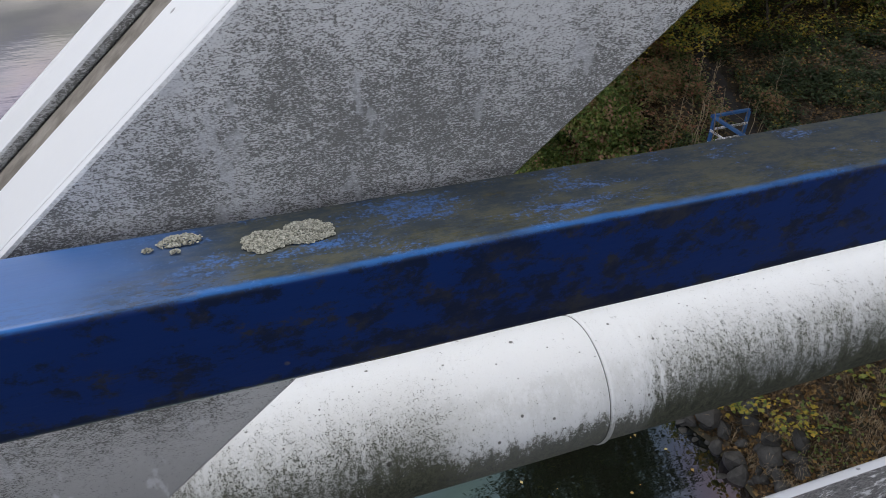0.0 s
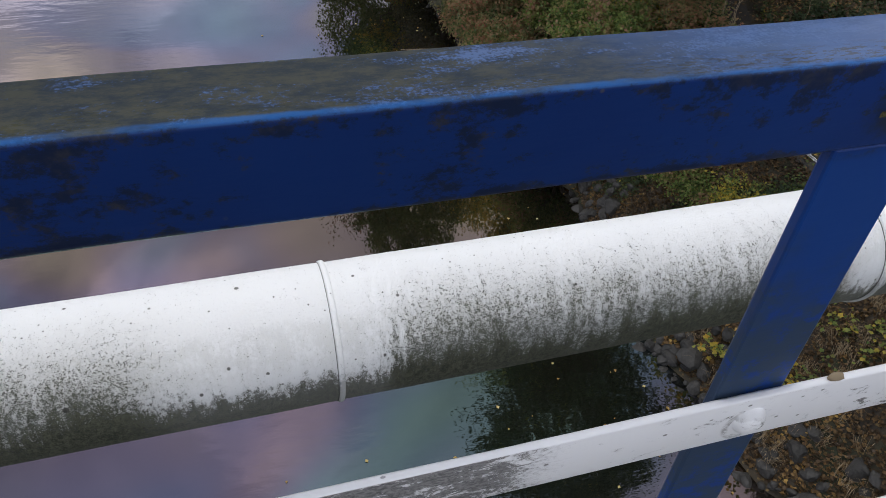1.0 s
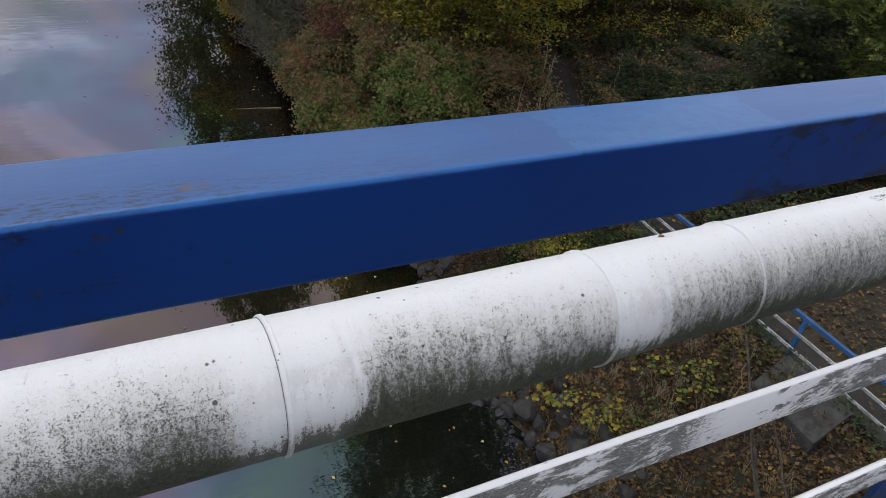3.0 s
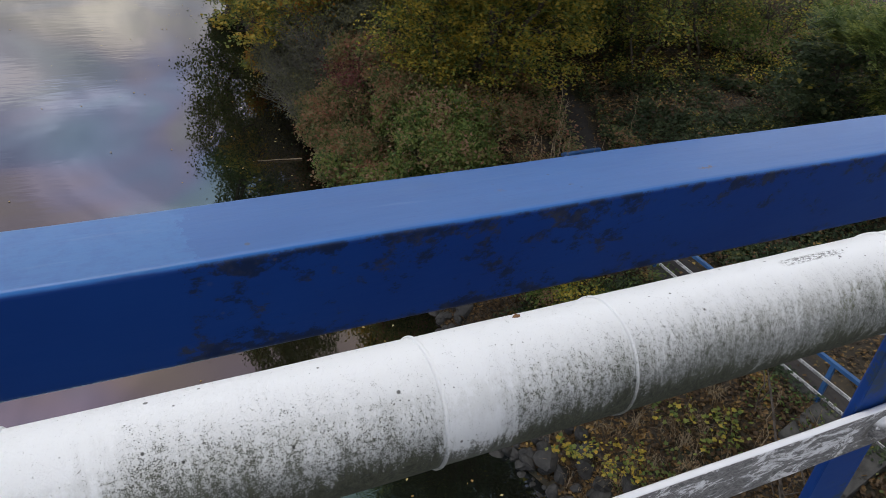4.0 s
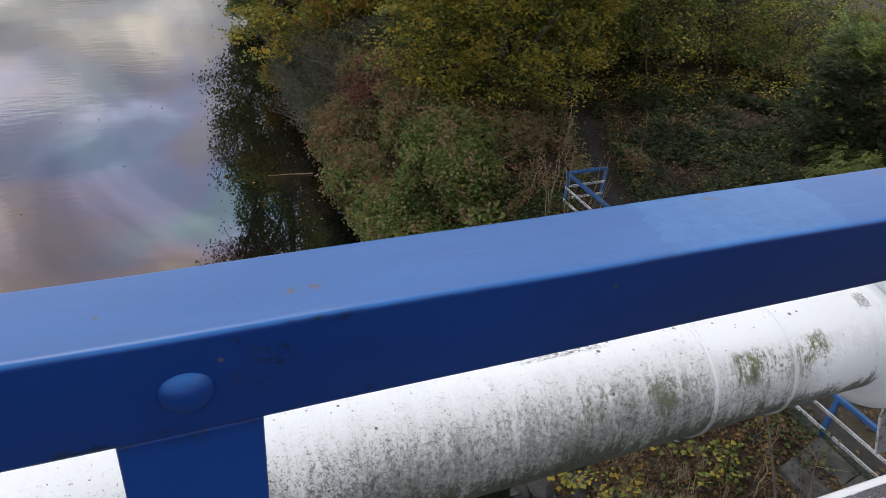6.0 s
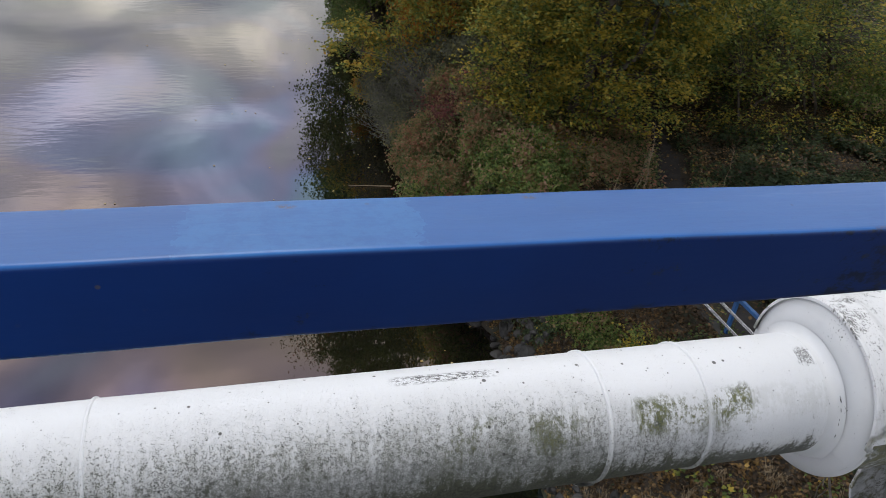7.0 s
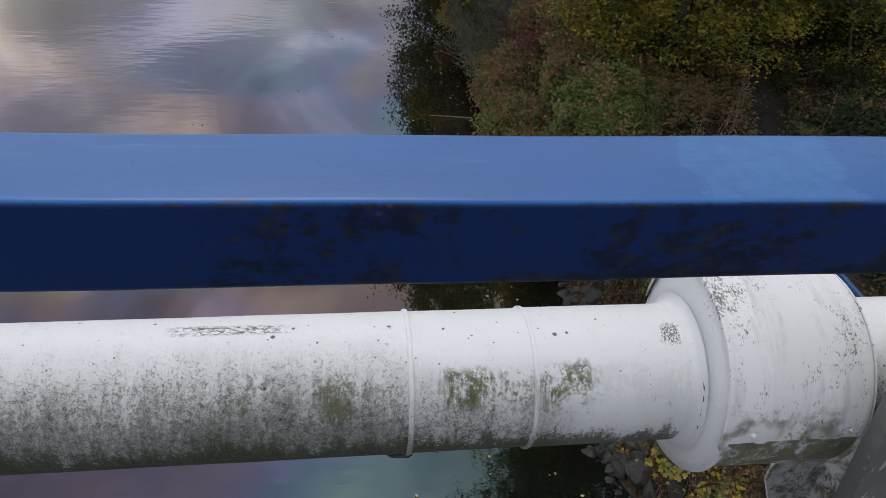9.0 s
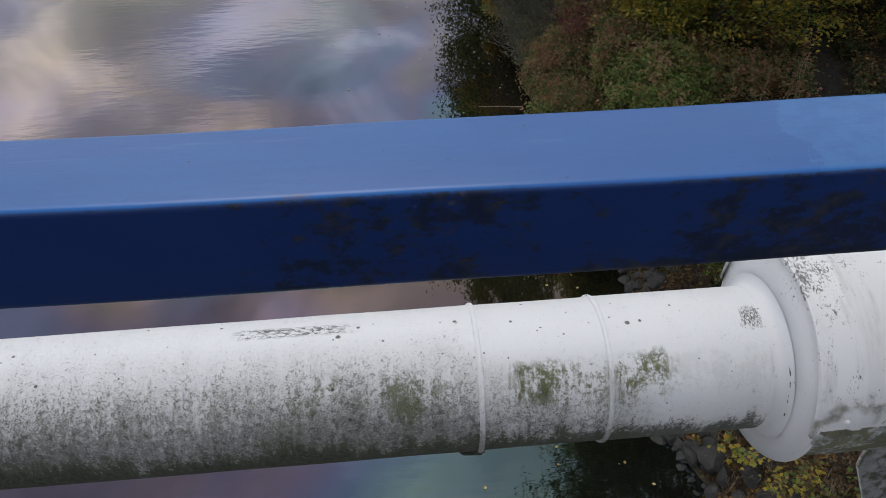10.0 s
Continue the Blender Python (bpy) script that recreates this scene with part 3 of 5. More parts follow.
mat_leaf("leaf_scrub", (0.1, (0.062, 0.10, 0.034)), (0.35, (0.125, 0.185, 0.052)), (0.52, (0.21, 0.27, 0.075)), (0.64, (0.26, 0.23, 0.09)), (0.80, (0.36, 0.22, 0.15)))
mat_leaf("leaf_dogwood", (0.1, (0.045, 0.075, 0.025)), (0.35, (0.11, 0.17, 0.045)), (0.55, (0.19, 0.26, 0.070)), (0.68, (0.27, 0.26, 0.09)), (0.82, (0.34, 0.20, 0.13)), thin=0.35)
mat_leaf("leaf_willow", (0.1, (0.07, 0.08, 0.05)), (0.5, (0.13, 0.135, 0.095)), (0.85, (0.24, 0.23, 0.10)))
mat_leaf("leaf_crimson", (0.1, (0.05, 0.026, 0.022)), (0.5, (0.14, 0.05, 0.045)), (0.9, (0.22, 0.085, 0.075)))
mat_leaf("leaf_litter", (0.05, (0.026, 0.019, 0.013)), (0.38, (0.062, 0.040, 0.022)), (0.60, (0.12, 0.075, 0.034)), (0.80, (0.22, 0.135, 0.05)), (0.97, (0.42, 0.28, 0.07)), thin=0.1)
mat_leaf("leaf_floating", (0.0, (0.22, 0.12, 0.04)), (0.6, (0.38, 0.28, 0.08)), (0.95, (0.55, 0.48, 0.25)), thin=0.05)
mat_water()
mat_ground()

# ---- building helpers ----
rng = np.random.default_rng(7)


def thing(name, at, label, category, group="", kind=""):
    """An Empty at the base of a thing; its parts are built in world metres."""
    ob = new(name)
    ob.location = at
    ob.empty_display_size = 0.1
    return tagged(ob, label, category, group, kind)


def link_mesh(name, me, material, parent=None, label="", kind=""):
    if material:
        me.materials.append(MATS[material])
    ob = new(name, me)
    if parent is not None:
        ob.parent = parent
        top = Matrix.Translation(parent.location) if parent.parent is None else (
            Matrix.Translation(parent.parent.location) @ parent.matrix_parent_inverse)
        ob.matrix_parent_inverse = top.inverted()
    return tagged(ob, label, "", "", kind)


def part(name, bm, material, parent=None, label="", smooth=False, kind=""):
    """Links a bmesh as one mesh object, under a thing or a part when one is given."""
    bmesh.ops.recalc_face_normals(bm, faces=bm.faces)
    me = bpy.data.meshes.new(name)
    bm.to_mesh(me)
    bm.free()
    if smooth:
        me.polygons.foreach_set("use_smooth", [True] * len(me.polygons))
    return link_mesh(name, me, material, parent, label, kind)


def raw(name, verts, faces, smooth=False):
    """A mesh from arrays: verts (n, 3), faces (m, k) of equal size."""
    verts, faces = np.asarray(verts, np.float32), np.asarray(faces, np.int32)
    me = bpy.data.meshes.new(name)
    m, k = faces.shape
    me.vertices.add(len(verts))
    me.vertices.foreach_set("co", verts.ravel())
    me.loops.add(m * k)
    me.loops.foreach_set("vertex_index", faces.ravel())
    me.polygons.add(m)
    me.polygons.foreach_set("loop_start", np.arange(m, dtype=np.int32) * k)
    me.polygons.foreach_set("use_smooth", np.full(m, smooth))
    me.update(calc_edges=True)
    return me


def box(bm, lo, hi, bevel=0.0, segments=2):
    """A box between two corners, its edges rounded by bevel."""
    got = bmesh.ops.create_cube(bm, size=1.0)["verts"]
    for v in got:
        v.co = Vector([(a + b) / 2 + c * (b - a) for a, b, c in zip(lo, hi, v.co)])
    if bevel:
        es = list({e for v in got for e in v.link_edges})
        bmesh.ops.bevel(bm, geom=es, offset=bevel, segments=segments, affect="EDGES", profile=0.5)
    return bm


def prism(bm, outline, axis, a, b, bevel=0.0):
    """A flat outline of (u, v) pairs pushed from a to b along an axis; u, v are the other two axes in order."""
    def at(u, v, w):
        return {"x": (w, u, v), "y": (u, w, v), "z": (u, v, w)}[axis]
    low = [bm.verts.new(at(u, v, a)) for u, v in outline]
    high = [bm.verts.new(at(u, v, b)) for u, v in outline]
    n = len(outline)
    fs = [bm.faces.new(low), bm.faces.new(high[::-1])]
    for i in range(n):
        fs.append(bm.faces.new((low[i], high[i], high[(i + 1) % n], low[(i + 1) % n])))
    if bevel:
        es = list({e for f in fs for e in f.edges})
        bmesh.ops.bevel(bm, geom=es, offset=bevel, segments=2, affect="EDGES", profile=0.5)
    return bm


def lathe(bm, profile, axis_at, sides=64, a0=0.0, a1=2 * math.pi):
    """Turns (x, radius) pairs round a line along x; axis_at(x) gives its y and z."""
    full = abs(a1 - a0 - 2 * math.pi) < 1e-6
    count = sides if full else sides + 1
    rings = []
    for x, r in profile:
        cy, cz = axis_at(x)
        rings.append([bm.verts.new((x, cy + r * math.cos(a0 + (a1 - a0) * i / sides), cz + r * math.sin(a0 + (a1 - a0) * i / sides)))
                      for i in range(count)])
    for p, q in zip(rings, rings[1:]):
        for i in range(sides):
            j = (i + 1) % count
            bm.faces.new((p[i], p[j], q[j], q[i]))
    return bm


def dome(bm, at, r, height, rings=5, sides=20):
    """A bolt head that bulges towards -y."""
    x, y, z = at
    rows = [[bm.verts.new((x + r * math.cos(a) * math.cos(b), y - height * math.sin(a), z + r * math.cos(a) * math.sin(b)))
             for b in (2 * math.pi * j / sides for j in range(sides))] for a in (math.pi / 2 * i / rings for i in range(rings))]
    tip = bm.verts.new((x, y - height, z))
    for p, q in zip(rows, rows[1:]):
        for j in range(sides):
            bm.faces.new((p[j], p[(j + 1) % sides], q[(j + 1) % sides], q[j]))
    for j in range(sides):
        bm.faces.new((rows[-1][j], rows[-1][(j + 1) % sides], tip))
    return bm


def limb_mesh(paths, sides=6):
    """Tapered tubes along paths of (point, radius); returns verts, quads."""
    V, F = [], []
    for path in paths:
        base = len(V)
        for i, (p, r) in enumerate(path):
            p = Vector(p)
            d = (Vector(path[min(i + 1, len(path) - 1)][0]) - Vector(path[max(i - 1, 0)][0])).normalized()
            u = d.orthogonal().normalized()
            w = d.cross(u)
            for k in range(sides):
                a = 2 * math.pi * k / sides
                V.append(tuple(p + (u * math.cos(a) + w * math.sin(a)) * r))
        for i in range(len(path) - 1):
            for k in range(sides):
                a, b = base + i * sides + k, base + i * sides + (k + 1) % sides
                F.append((a, b, b + sides, a + sides))
    return V, F


def bent(a, b, r0, r1, n=5, sway=0.08):
    """A crooked tapered path from a to b."""
    a, b = np.array(a, float), np.array(b, float)
    length = np.linalg.norm(b - a)
    out = []
    for i in range(n + 1):
        t = i / n
        p = a + (b - a) * t
        if 0 < i < n:
            p = p + rng.normal(0, sway * length, 3) * (0.5 + t) * 0.5
        out.append((tuple(p), r0 + (r1 - r0) * t))
    return out


def leaf_quads(at, size, up=0.6, long=1.5, facing=None):
    """Folded four-cornered leaves, one island each: at (n, 3), size (n,)."""
    n = len(at)
    nrm = rng.normal(0, 1, (n, 3))
    nrm /= np.linalg.norm(nrm, axis=1, keepdims=True)
    nrm = nrm * (1 - up) + np.array([0, 0, 1.0]) * up if facing is None else nrm * (1 - up) + facing * up
    nrm /= np.linalg.norm(nrm, axis=1, keepdims=True)
    t = np.cross(nrm, rng.normal(0, 1, (n, 3)))
    t /= np.linalg.norm(t, axis=1, keepdims=True)
    s = np.cross(nrm, t)
    size = np.asarray(size)[:, None]
    fold = nrm * size * rng.uniform(0.05, 0.22, (n, 1))
    V = np.empty((n, 4, 3))
    V[:, 0] = at - t * size * long * 0.5
    V[:, 1] = at + s * size * 0.5 + fold - t * size * 0.1
    V[:, 2] = at + t * size * long * 0.5
    V[:, 3] = at - s * size * 0.5 + fold - t * size * 0.1
    base = np.arange(n)[:, None] * 4
    F = np.concatenate([base + [0, 2, 1], base + [0, 3, 2]], 0)
    return V.reshape(-1, 3), F


def lobed_leaves(at, size, up=0.6):
    """Five-lobed leaves as fans round their middle."""
    n = len(at)
    nrm = rng.normal(0, 1, (n, 3)) * (1 - up) + np.array([0, 0, 1.0]) * up
    nrm /= np.linalg.norm(nrm, axis=1, keepdims=True)
    t = np.cross(nrm, rng.normal(0, 1, (n, 3)))
    t /= np.linalg.norm(t, axis=1, keepdims=True)
    s = np.cross(nrm, t)
    angles = np.radians([-180, -140, -112, -75, -52, -28, 0, 28, 52, 75, 112, 140])
    radii = np.array([0.18, 0.42, 0.33, 0.54, 0.37, 0.42, 0.62, 0.42, 0.37, 0.54, 0.33, 0.42])
    size = np.asarray(size)[:, None]
    k = len(angles)
    V = np.empty((n, k + 1, 3))
    V[:, 0] = at
    for i, (a, r) in enumerate(zip(angles, radii)):
        V[:, i + 1] = at + (t * math.cos(a) + s * math.sin(a)) * size * r - nrm * size * rng.uniform(0, 0.14, (n, 1)) * r * 2
    base = np.arange(n)[:, None] * (k + 1)
    F = np.concatenate([base + [0, i + 1, (i + 1) % k + 1] for i in range(k)], 0)
    return V.reshape(-1, 3), F


# ---- the lie of the land ----
WATER_Z, BANK_Z = -11.8, -8.0


def shore_x(y):
    y = np.clip(y, -40.0, 70.0)
    return 9.30 - 0.030 * (y - 6.0) + 0.080 * np.clip(y - 25.0, 0.0, 14.0) + 0.25 * np.sin(y * 0.55) + 0.15 * np.sin(y * 1.7 + 1.0)


def land(x, y):
    """Height of the ground: river bed, riprap bank, level towpath, slow rise behind."""
    x, y = np.asarray(x, float), np.asarray(y, float)
    d = x - shore_x(y)
    wide = np.clip(12.05 - shore_x(y), 2.2, 6.0)
    k = np.clip(d / wide, 0, 1)
    up = WATER_Z + (BANK_Z - WATER_Z) * (0.75 * k + 0.25 * k * k * (3 - 2 * k))
    z = np.where(d < 0, WATER_Z + np.maximum(0.55 * d, -2.2), up)
    z = z + np.where(x > 16, 0.10 * (x - 16) * np.clip((60 - x) / 44, 0.4, 1), 0)
    rough = 0.10 * np.sin(x * 1.9 + y * 0.7) * np.sin(y * 1.3 - x * 0.4) + 0.05 * np.sin(x * 4.1) * np.sin(y * 3.7)
    return z + rough * np.clip(d / 2.0, 0, 1) * np.where((x > 11.8) & (x < 14.3) & (y < 15), 0.3, 1.0)


def axis_steps(near, far):
    out = [v for v in far if v < near[0]] + list(np.arange(*near)) + [v for v in far if v > near[1]]
    return np.array(sorted(out))


gx = axis_steps((4.0, 32.0, 0.3), (-2500, -900, -300, -120, -60, -40, -30, -20, -10, 0, 36, 42, 50, 65, 90, 150, 400, 1000, 2500))
gy = axis_steps((-6.0, 60.0, 0.3), (-2500, -900, -300, -100, -40, -20, -10, 66, 80, 110, 180, 400, 1000, 2500))
GX, GY = np.meshgrid(gx, gy, indexing="ij")
opposite = np.clip((-38 - GX) / 8, 0, 1) * 4.5
GZ = land(GX, GY) + opposite
ground_v = np.stack([GX, GY, GZ], -1).reshape(-1, 3)
ii, jj = np.meshgrid(np.arange(len(gx) - 1), np.arange(len(gy) - 1), indexing="ij")
q0 = (ii * len(gy) + jj).ravel()
ground_f = np.stack([q0, q0 + len(gy), q0 + len(gy) + 1, q0 + 1], -1)
ground = link_mesh("ground", raw("ground", ground_v, ground_f, True), "bank_soil")
tagged(ground, "damp brown river bank with leaf litter and moss", "ground", "", "structure")

bm = bmesh.new()
bmesh.ops.create_grid(bm, x_segments=2, y_segments=2, size=1.0)
for v in bm.verts:
    v.co = Vector((v.co.x * 60 - 20, v.co.y * 400 + 150, WATER_Z))
water = part("water", bm, "river_water")
tagged(water, "calm dark river water mirroring clouds with an oily sheen", "river", "", "structure")

# towpath: a strip that follows the ground
way_pts = [(13.1, -4.0), (13.1, 4.0), (13.15, 10.0), (13.6, 13.5), (14.5, 15.8), (15.7, 18.6), (16.5, 21.5), (17.2, 25.0), (18.5, 32.0)]
bm = bmesh.new()
prev = None
for i in range(len(way_pts) - 1):
    for t in np.linspace(0, 1, 9)[:-1 if i < len(way_pts) - 2 else None]:
        a, b = np.array(way_pts[i]), np.array(way_pts[i + 1])
        p = a + (b - a) * t
        d = (b - a) / np.linalg.norm(b - a)
        s = np.array([d[1], -d[0]])
        row = []
        for k in (-0.55, -0.2, 0.2, 0.55):
            q = p + s * (k + 0.04 * math.sin(p[1] * 3.1 + k * 9))
            row.append(bm.verts.new((q[0], q[1], float(land(q[0], q[1])) + (0.03 if abs(k) < 0.5 else -0.05))))
        if prev:
            for k in range(3):
                bm.faces.new((prev[k], prev[k + 1], row[k + 1], row[k]))
        prev = row
towpath = part("path", bm, "asphalt", None, "", True)
tagged(towpath, "dark wet asphalt footpath strewn with fallen leaves", "path", "", "structure")

# ---- the bridge ----
bm = box(bmesh.new(), (-30, -2.4, -0.14), (13.0, -0.06, 0.0), 0.005)
deck = part("floor", bm, "deck_coat")
tagged(deck, "grey coated footbridge deck", "bridge deck", "", "structure")
bm = prism(bmesh.new(), [(-0.21, -0.62), (-0.06, -0.62), (-0.06, -0.60), (-0.19, -0.60), (-0.19, -0.165), (-0.06, -0.165), (-0.06, -0.145), (-0.21, -0.145)], "x", -30, 13.0)
edge_beam = part("edge_beam", bm, "green_paint")
tagged(edge_beam, "faded green steel edge beam under the bridge deck", "beam", "", "structure")
bm = box(bmesh.new(), (-30, -0.0595, -0.20), (13.0, 0.011, -0.145))
ledge = part("deck_ledge", bm, "green_paint")
tagged(ledge, "green steel ledge that carries the railing posts", "ledge", "", "structure")
bm = box(bmesh.new(), (12.9, -3.5, -12.5), (16.0, 2.6, -0.62), 0.03)
abutment = part("abutment", bm, "concrete")
tagged(abutment, "grey concrete bridge abutment", "abutment", "", "structure")

# railing along the deck: tube rail, posts, two flat bars
RAIL_TOP = 1.0
POST_X = [0.590 + 1.828 * k for k in range(-4, 4)]
railing = thing("railing", (0.59, 0.04, -0.1), "blue steel railing with two white flat bars, weathered with algae", "railing")


def rail_section(x):
    """Corners of the rail: it is a little twisted, its front edge sinks along the way."""
    drop = 0.0093 * min(max(x - 2.3, 0.0), 2.5)
    return [(0.0, RAIL_TOP - drop), (0.073, RAIL_TOP - 0.0042), (0.0765, RAIL_TOP - 0.085), (0.0111, RAIL_TOP - 0.0828)]


def round_outline(corners, r, n=4):
    out = []
    m = len(corners)
    for i in range(m):
        p, a, b = Vector(corners[i]), Vector(corners[i - 1]), Vector(corners[(i + 1) % m])
        u, w = (a - p).normalized() * r, (b - p).normalized() * r
        for k in range(n + 1):
            t = k / n
            out.append((p + u) * (1 - t) ** 2 + p * 2 * t * (1 - t) + (p + w) * t * t)
    return out


bm = bmesh.new()
prev = None
for x in np.concatenate([np.arange(-6.0, -0.6, 0.3), np.arange(-0.6, 5.0, 0.05), np.arange(5.0, 8.1, 0.3)]):
    wave = 0.0006 * math.sin(x * 7.0) + 0.0004 * math.sin(x * 23.0)
    ring = [bm.verts.new((x, p.x, p.y + wave)) for p in round_outline(rail_section(x), 0.0055)]
    if prev:
        for i in range(len(ring)):
            j = (i + 1) % len(ring)
            bm.faces.new((prev[i], prev[j], ring[j], ring[i]))
    prev = ring
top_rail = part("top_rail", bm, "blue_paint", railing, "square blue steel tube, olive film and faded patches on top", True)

for x in POST_X:
    bm = box(bmesh.new(), (x - 0.042, 0.0115, -0.16), (x + 0.042, 0.0245, RAIL_TOP - 0.0805), 0.003)
    post = part("post", bm, "blue_paint", railing)
    bm = dome(bmesh.new(), (x, 0.0078, RAIL_TOP - 0.044), 0.0162, 0.011)
    part("bolt", bm, "blue_paint", top_rail, "", True)

BAR_TOPS = (0.624, 0.272)
for zt in BAR_TOPS:
    bm = bmesh.new()
    prev = None
    for x in np.arange(-6.0, 8.1, 0.1):
        wob = 0.0012 * math.sin(x * 5.0 + zt * 9) + 0.0008 * math.sin(x * 13.0)
        ring = [bm.verts.new((x, p.x, p.y + wob)) for p in
                round_outline([(-0.003, zt), (0.0045, zt), (0.0112, zt - 0.009), (0.0112, zt - 0.068), (-0.003, zt - 0.068)], 0.002, 2)]
        if prev:
            for i in range(len(ring)):
                j = (i + 1) % len(ring)
                bm.faces.new((prev[i], prev[j], ring[j], ring[i]))
        prev = ring
    bar = part("bar", bm, "bar_paint", railing, "white painted flat steel bar with black grime", True)
    for x in POST_X:
        bm = dome(bmesh.new(), (x, -0.0025, zt - 0.034), 0.019, 0.013)
        part("bolt", bm, "bar_paint", bar, "thickly painted white bolt head", True)


# lichen rosettes on the rail top
def rosette(at, rx, ry, dense=1.0):
    """Crusty scales packed in a rounded, finely lobed patch, thicker towards its middle."""
    V, F = [], []
    ph = at[0] * 90
    for k in range(int(2600 * dense * rx * ry / 0.00015)):
        a, r = rng.uniform(0, 2 * math.pi), math.sqrt(rng.uniform(0, 1))
        lob = 1 + 0.05 * math.sin(a * 3 + ph) + 0.05 * math.sin(a * 7 + ph * 2) + 0.04 * math.sin(a * 13 + ph)
        cx, cy = at[0] + rx * r * lob * math.cos(a), at[1] + ry * r * lob * math.sin(a)
        s = rng.uniform(0.0004, 0.0010)
        z0 = at[2] + 0.0002 + 0.0011 * (1 - r ** 3) * rng.random()
        tip = rng.normal(0, 0.0003, 2)
        base, turn = len(V), rng.uniform(0, 6.28)
        for i in range(5):
            b = turn + 2 * math.pi * i / 5
            V.append((cx + s * math.cos(b), cy + s * 0.85 * math.sin(b), z0 + tip[0] * math.cos(b) + tip[1] * math.sin(b)))
        F += [(base, base + 1, base + 2), (base, base + 2, base + 3), (base, base + 3, base + 4)]
    return V, F


for cx, cy, rx, ry, dense, lab in ((-0.338, 0.040, 0.0135, 0.0105, 1.0, "pale grey crusty lichen patch on blue rail"), (-0.3154, 0.042, 0.016, 0.0115, 1.0, "pale grey crusty lichen patch on blue rail"),
                                   (-0.383, 0.056, 0.012, 0.006, 0.5, "thin pale lichen patch on blue rail"), (-0.400, 0.051, 0.003, 0.002, 0.8, "small lichen fleck on blue rail"),
                                   (-0.386, 0.045, 0.003, 0.002, 0.8, "small lichen fleck on blue rail")):
    V, F = rosette((cx, cy, RAIL_TOP - 0.0033 * cy / 0.073), rx, ry, dense)
    lichen = link_mesh("lichen", raw("lichen", V, F), "lichen")
    tagged(lichen, lab, "lichen", "lichen on the rail")

# yellowish lichen crumbs round the first bolt
for dx, dz, s in ((-0.006, 0.024, 0.005), (-0.002, 0.017, 0.004), (0.012, 0.020, 0.0035), (-0.019, -0.009, 0.0035)):
    vs, fs = [], []
    for k in range(26):
        cx, cz, r = 0.59 + dx + s * rng.normal(0, 0.55), RAIL_TOP - 0.04 + dz + s * rng.normal(0, 0.4), rng.uniform(0.0008, 0.0018)
        yb = 0.0111 * (RAIL_TOP - cz) / 0.08 - rng.uniform(0.0003, 0.0012)
        b0 = len(vs)
        vs += [(cx + r * math.cos(b), yb, cz + r * math.sin(b)) for b in (0, 1.26, 2.5, 3.77, 5.0)]
        fs += [(b0, b0 + 1, b0 + 2), (b0, b0 + 2, b0 + 3), (b0, b0 + 3, b0 + 4)]
    crumb = link_mesh("lichen", raw("lichen", vs, fs), "olive_crust")
    tagged(crumb, "yellow-brown lichen crumbs beside a rail bolt", "lichen", "lichen on the rail")

# pebble left on the upper bar
bm = bmesh.new()
bmesh.ops.create_icosphere(bm, subdivisions=2, radius=1.0)
for v in bm.verts:
    k = 1 + 0.25 * noise.noise(v.co * 1.7)
    v.co = Vector((0.684 + v.co.x * 0.0105 * k, 0.001 + v.co.y * 0.0048 * k, 0.6275 + v.co.z * 0.0042 * k))
pebble = part("pebble", bm, "dry_stem", None, "", True)
tagged(pebble, "small tan pebble lying on a white rail bar", "pebble")


# ---- truss members ----
def h_member(name, label, foot, lean, length, half, y0, y1, t, paint="truss_paint"):
    """An H-section that leans in the x-z plane: two flanges facing y, a web between; foot on the middle line."""
    a = radians(lean)
    along, across = Vector((math.cos(a), 0, math.sin(a))), Vector((-math.sin(a), 0, math.cos(a)))
    root = thing(name, foot, label, "truss beam", "truss members")

    def slab(pname, u0, u1, ya, yb, lab="", bev=0.003, mat="", parent=None):
        bm = bmesh.new()
        pts = []
        for s in (0, length):
            for u in (u0, u1):
                p = Vector(foot) + along * s + across * u
                pts.append((p.x, p.z))
        pts = [pts[0], pts[2], pts[3], pts[1]]
        prism(bm, pts, "y", ya, yb, bev)
        return part(pname, bm, mat or paint, parent or root, lab)

    # two channels back to back, their flanges turned inwards, dirt on the plates between
    for ya, yb, yc in ((y0, y0 + t, y0 + 0.105), (y1, y1 - t, y1 - 0.085)):
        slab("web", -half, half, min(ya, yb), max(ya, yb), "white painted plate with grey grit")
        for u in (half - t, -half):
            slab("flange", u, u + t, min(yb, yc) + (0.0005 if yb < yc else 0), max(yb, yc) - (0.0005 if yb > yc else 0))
    slab("batten", half - 0.016, half - 0.010, y0 + 0.106, y1 - 0.086, "brown dirty plate between the channels", 0.0, "brown_dirt")
    return root


TRUSS_LEAN = 41.27
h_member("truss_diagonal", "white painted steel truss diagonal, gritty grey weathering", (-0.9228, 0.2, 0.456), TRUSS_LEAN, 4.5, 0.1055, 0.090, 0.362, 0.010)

# a slim upright channel beyond the joint cover
upright = thing("truss_upright", (4.44, 0.38, -0.6), "white painted steel truss upright, face black with grime", "truss beam", "truss members")


def lean_slab(pname, u0, u1, ya, yb, mat, lab=""):
    a = radians(95.7)
    along, across = Vector((math.cos(a), 0, math.sin(a))), Vector((math.sin(a), 0, -math.cos(a)))
    base = Vector((4.333, 0, -0.6))
    pts = [base + along * s + across * u for s, u in ((0, u0), (4.5, u0), (4.5, u1), (0, u1))]
    part(pname, prism(bmesh.new(), [(p.x, p.z) for p in pts], "y", ya, yb, 0.002), mat, upright, lab)


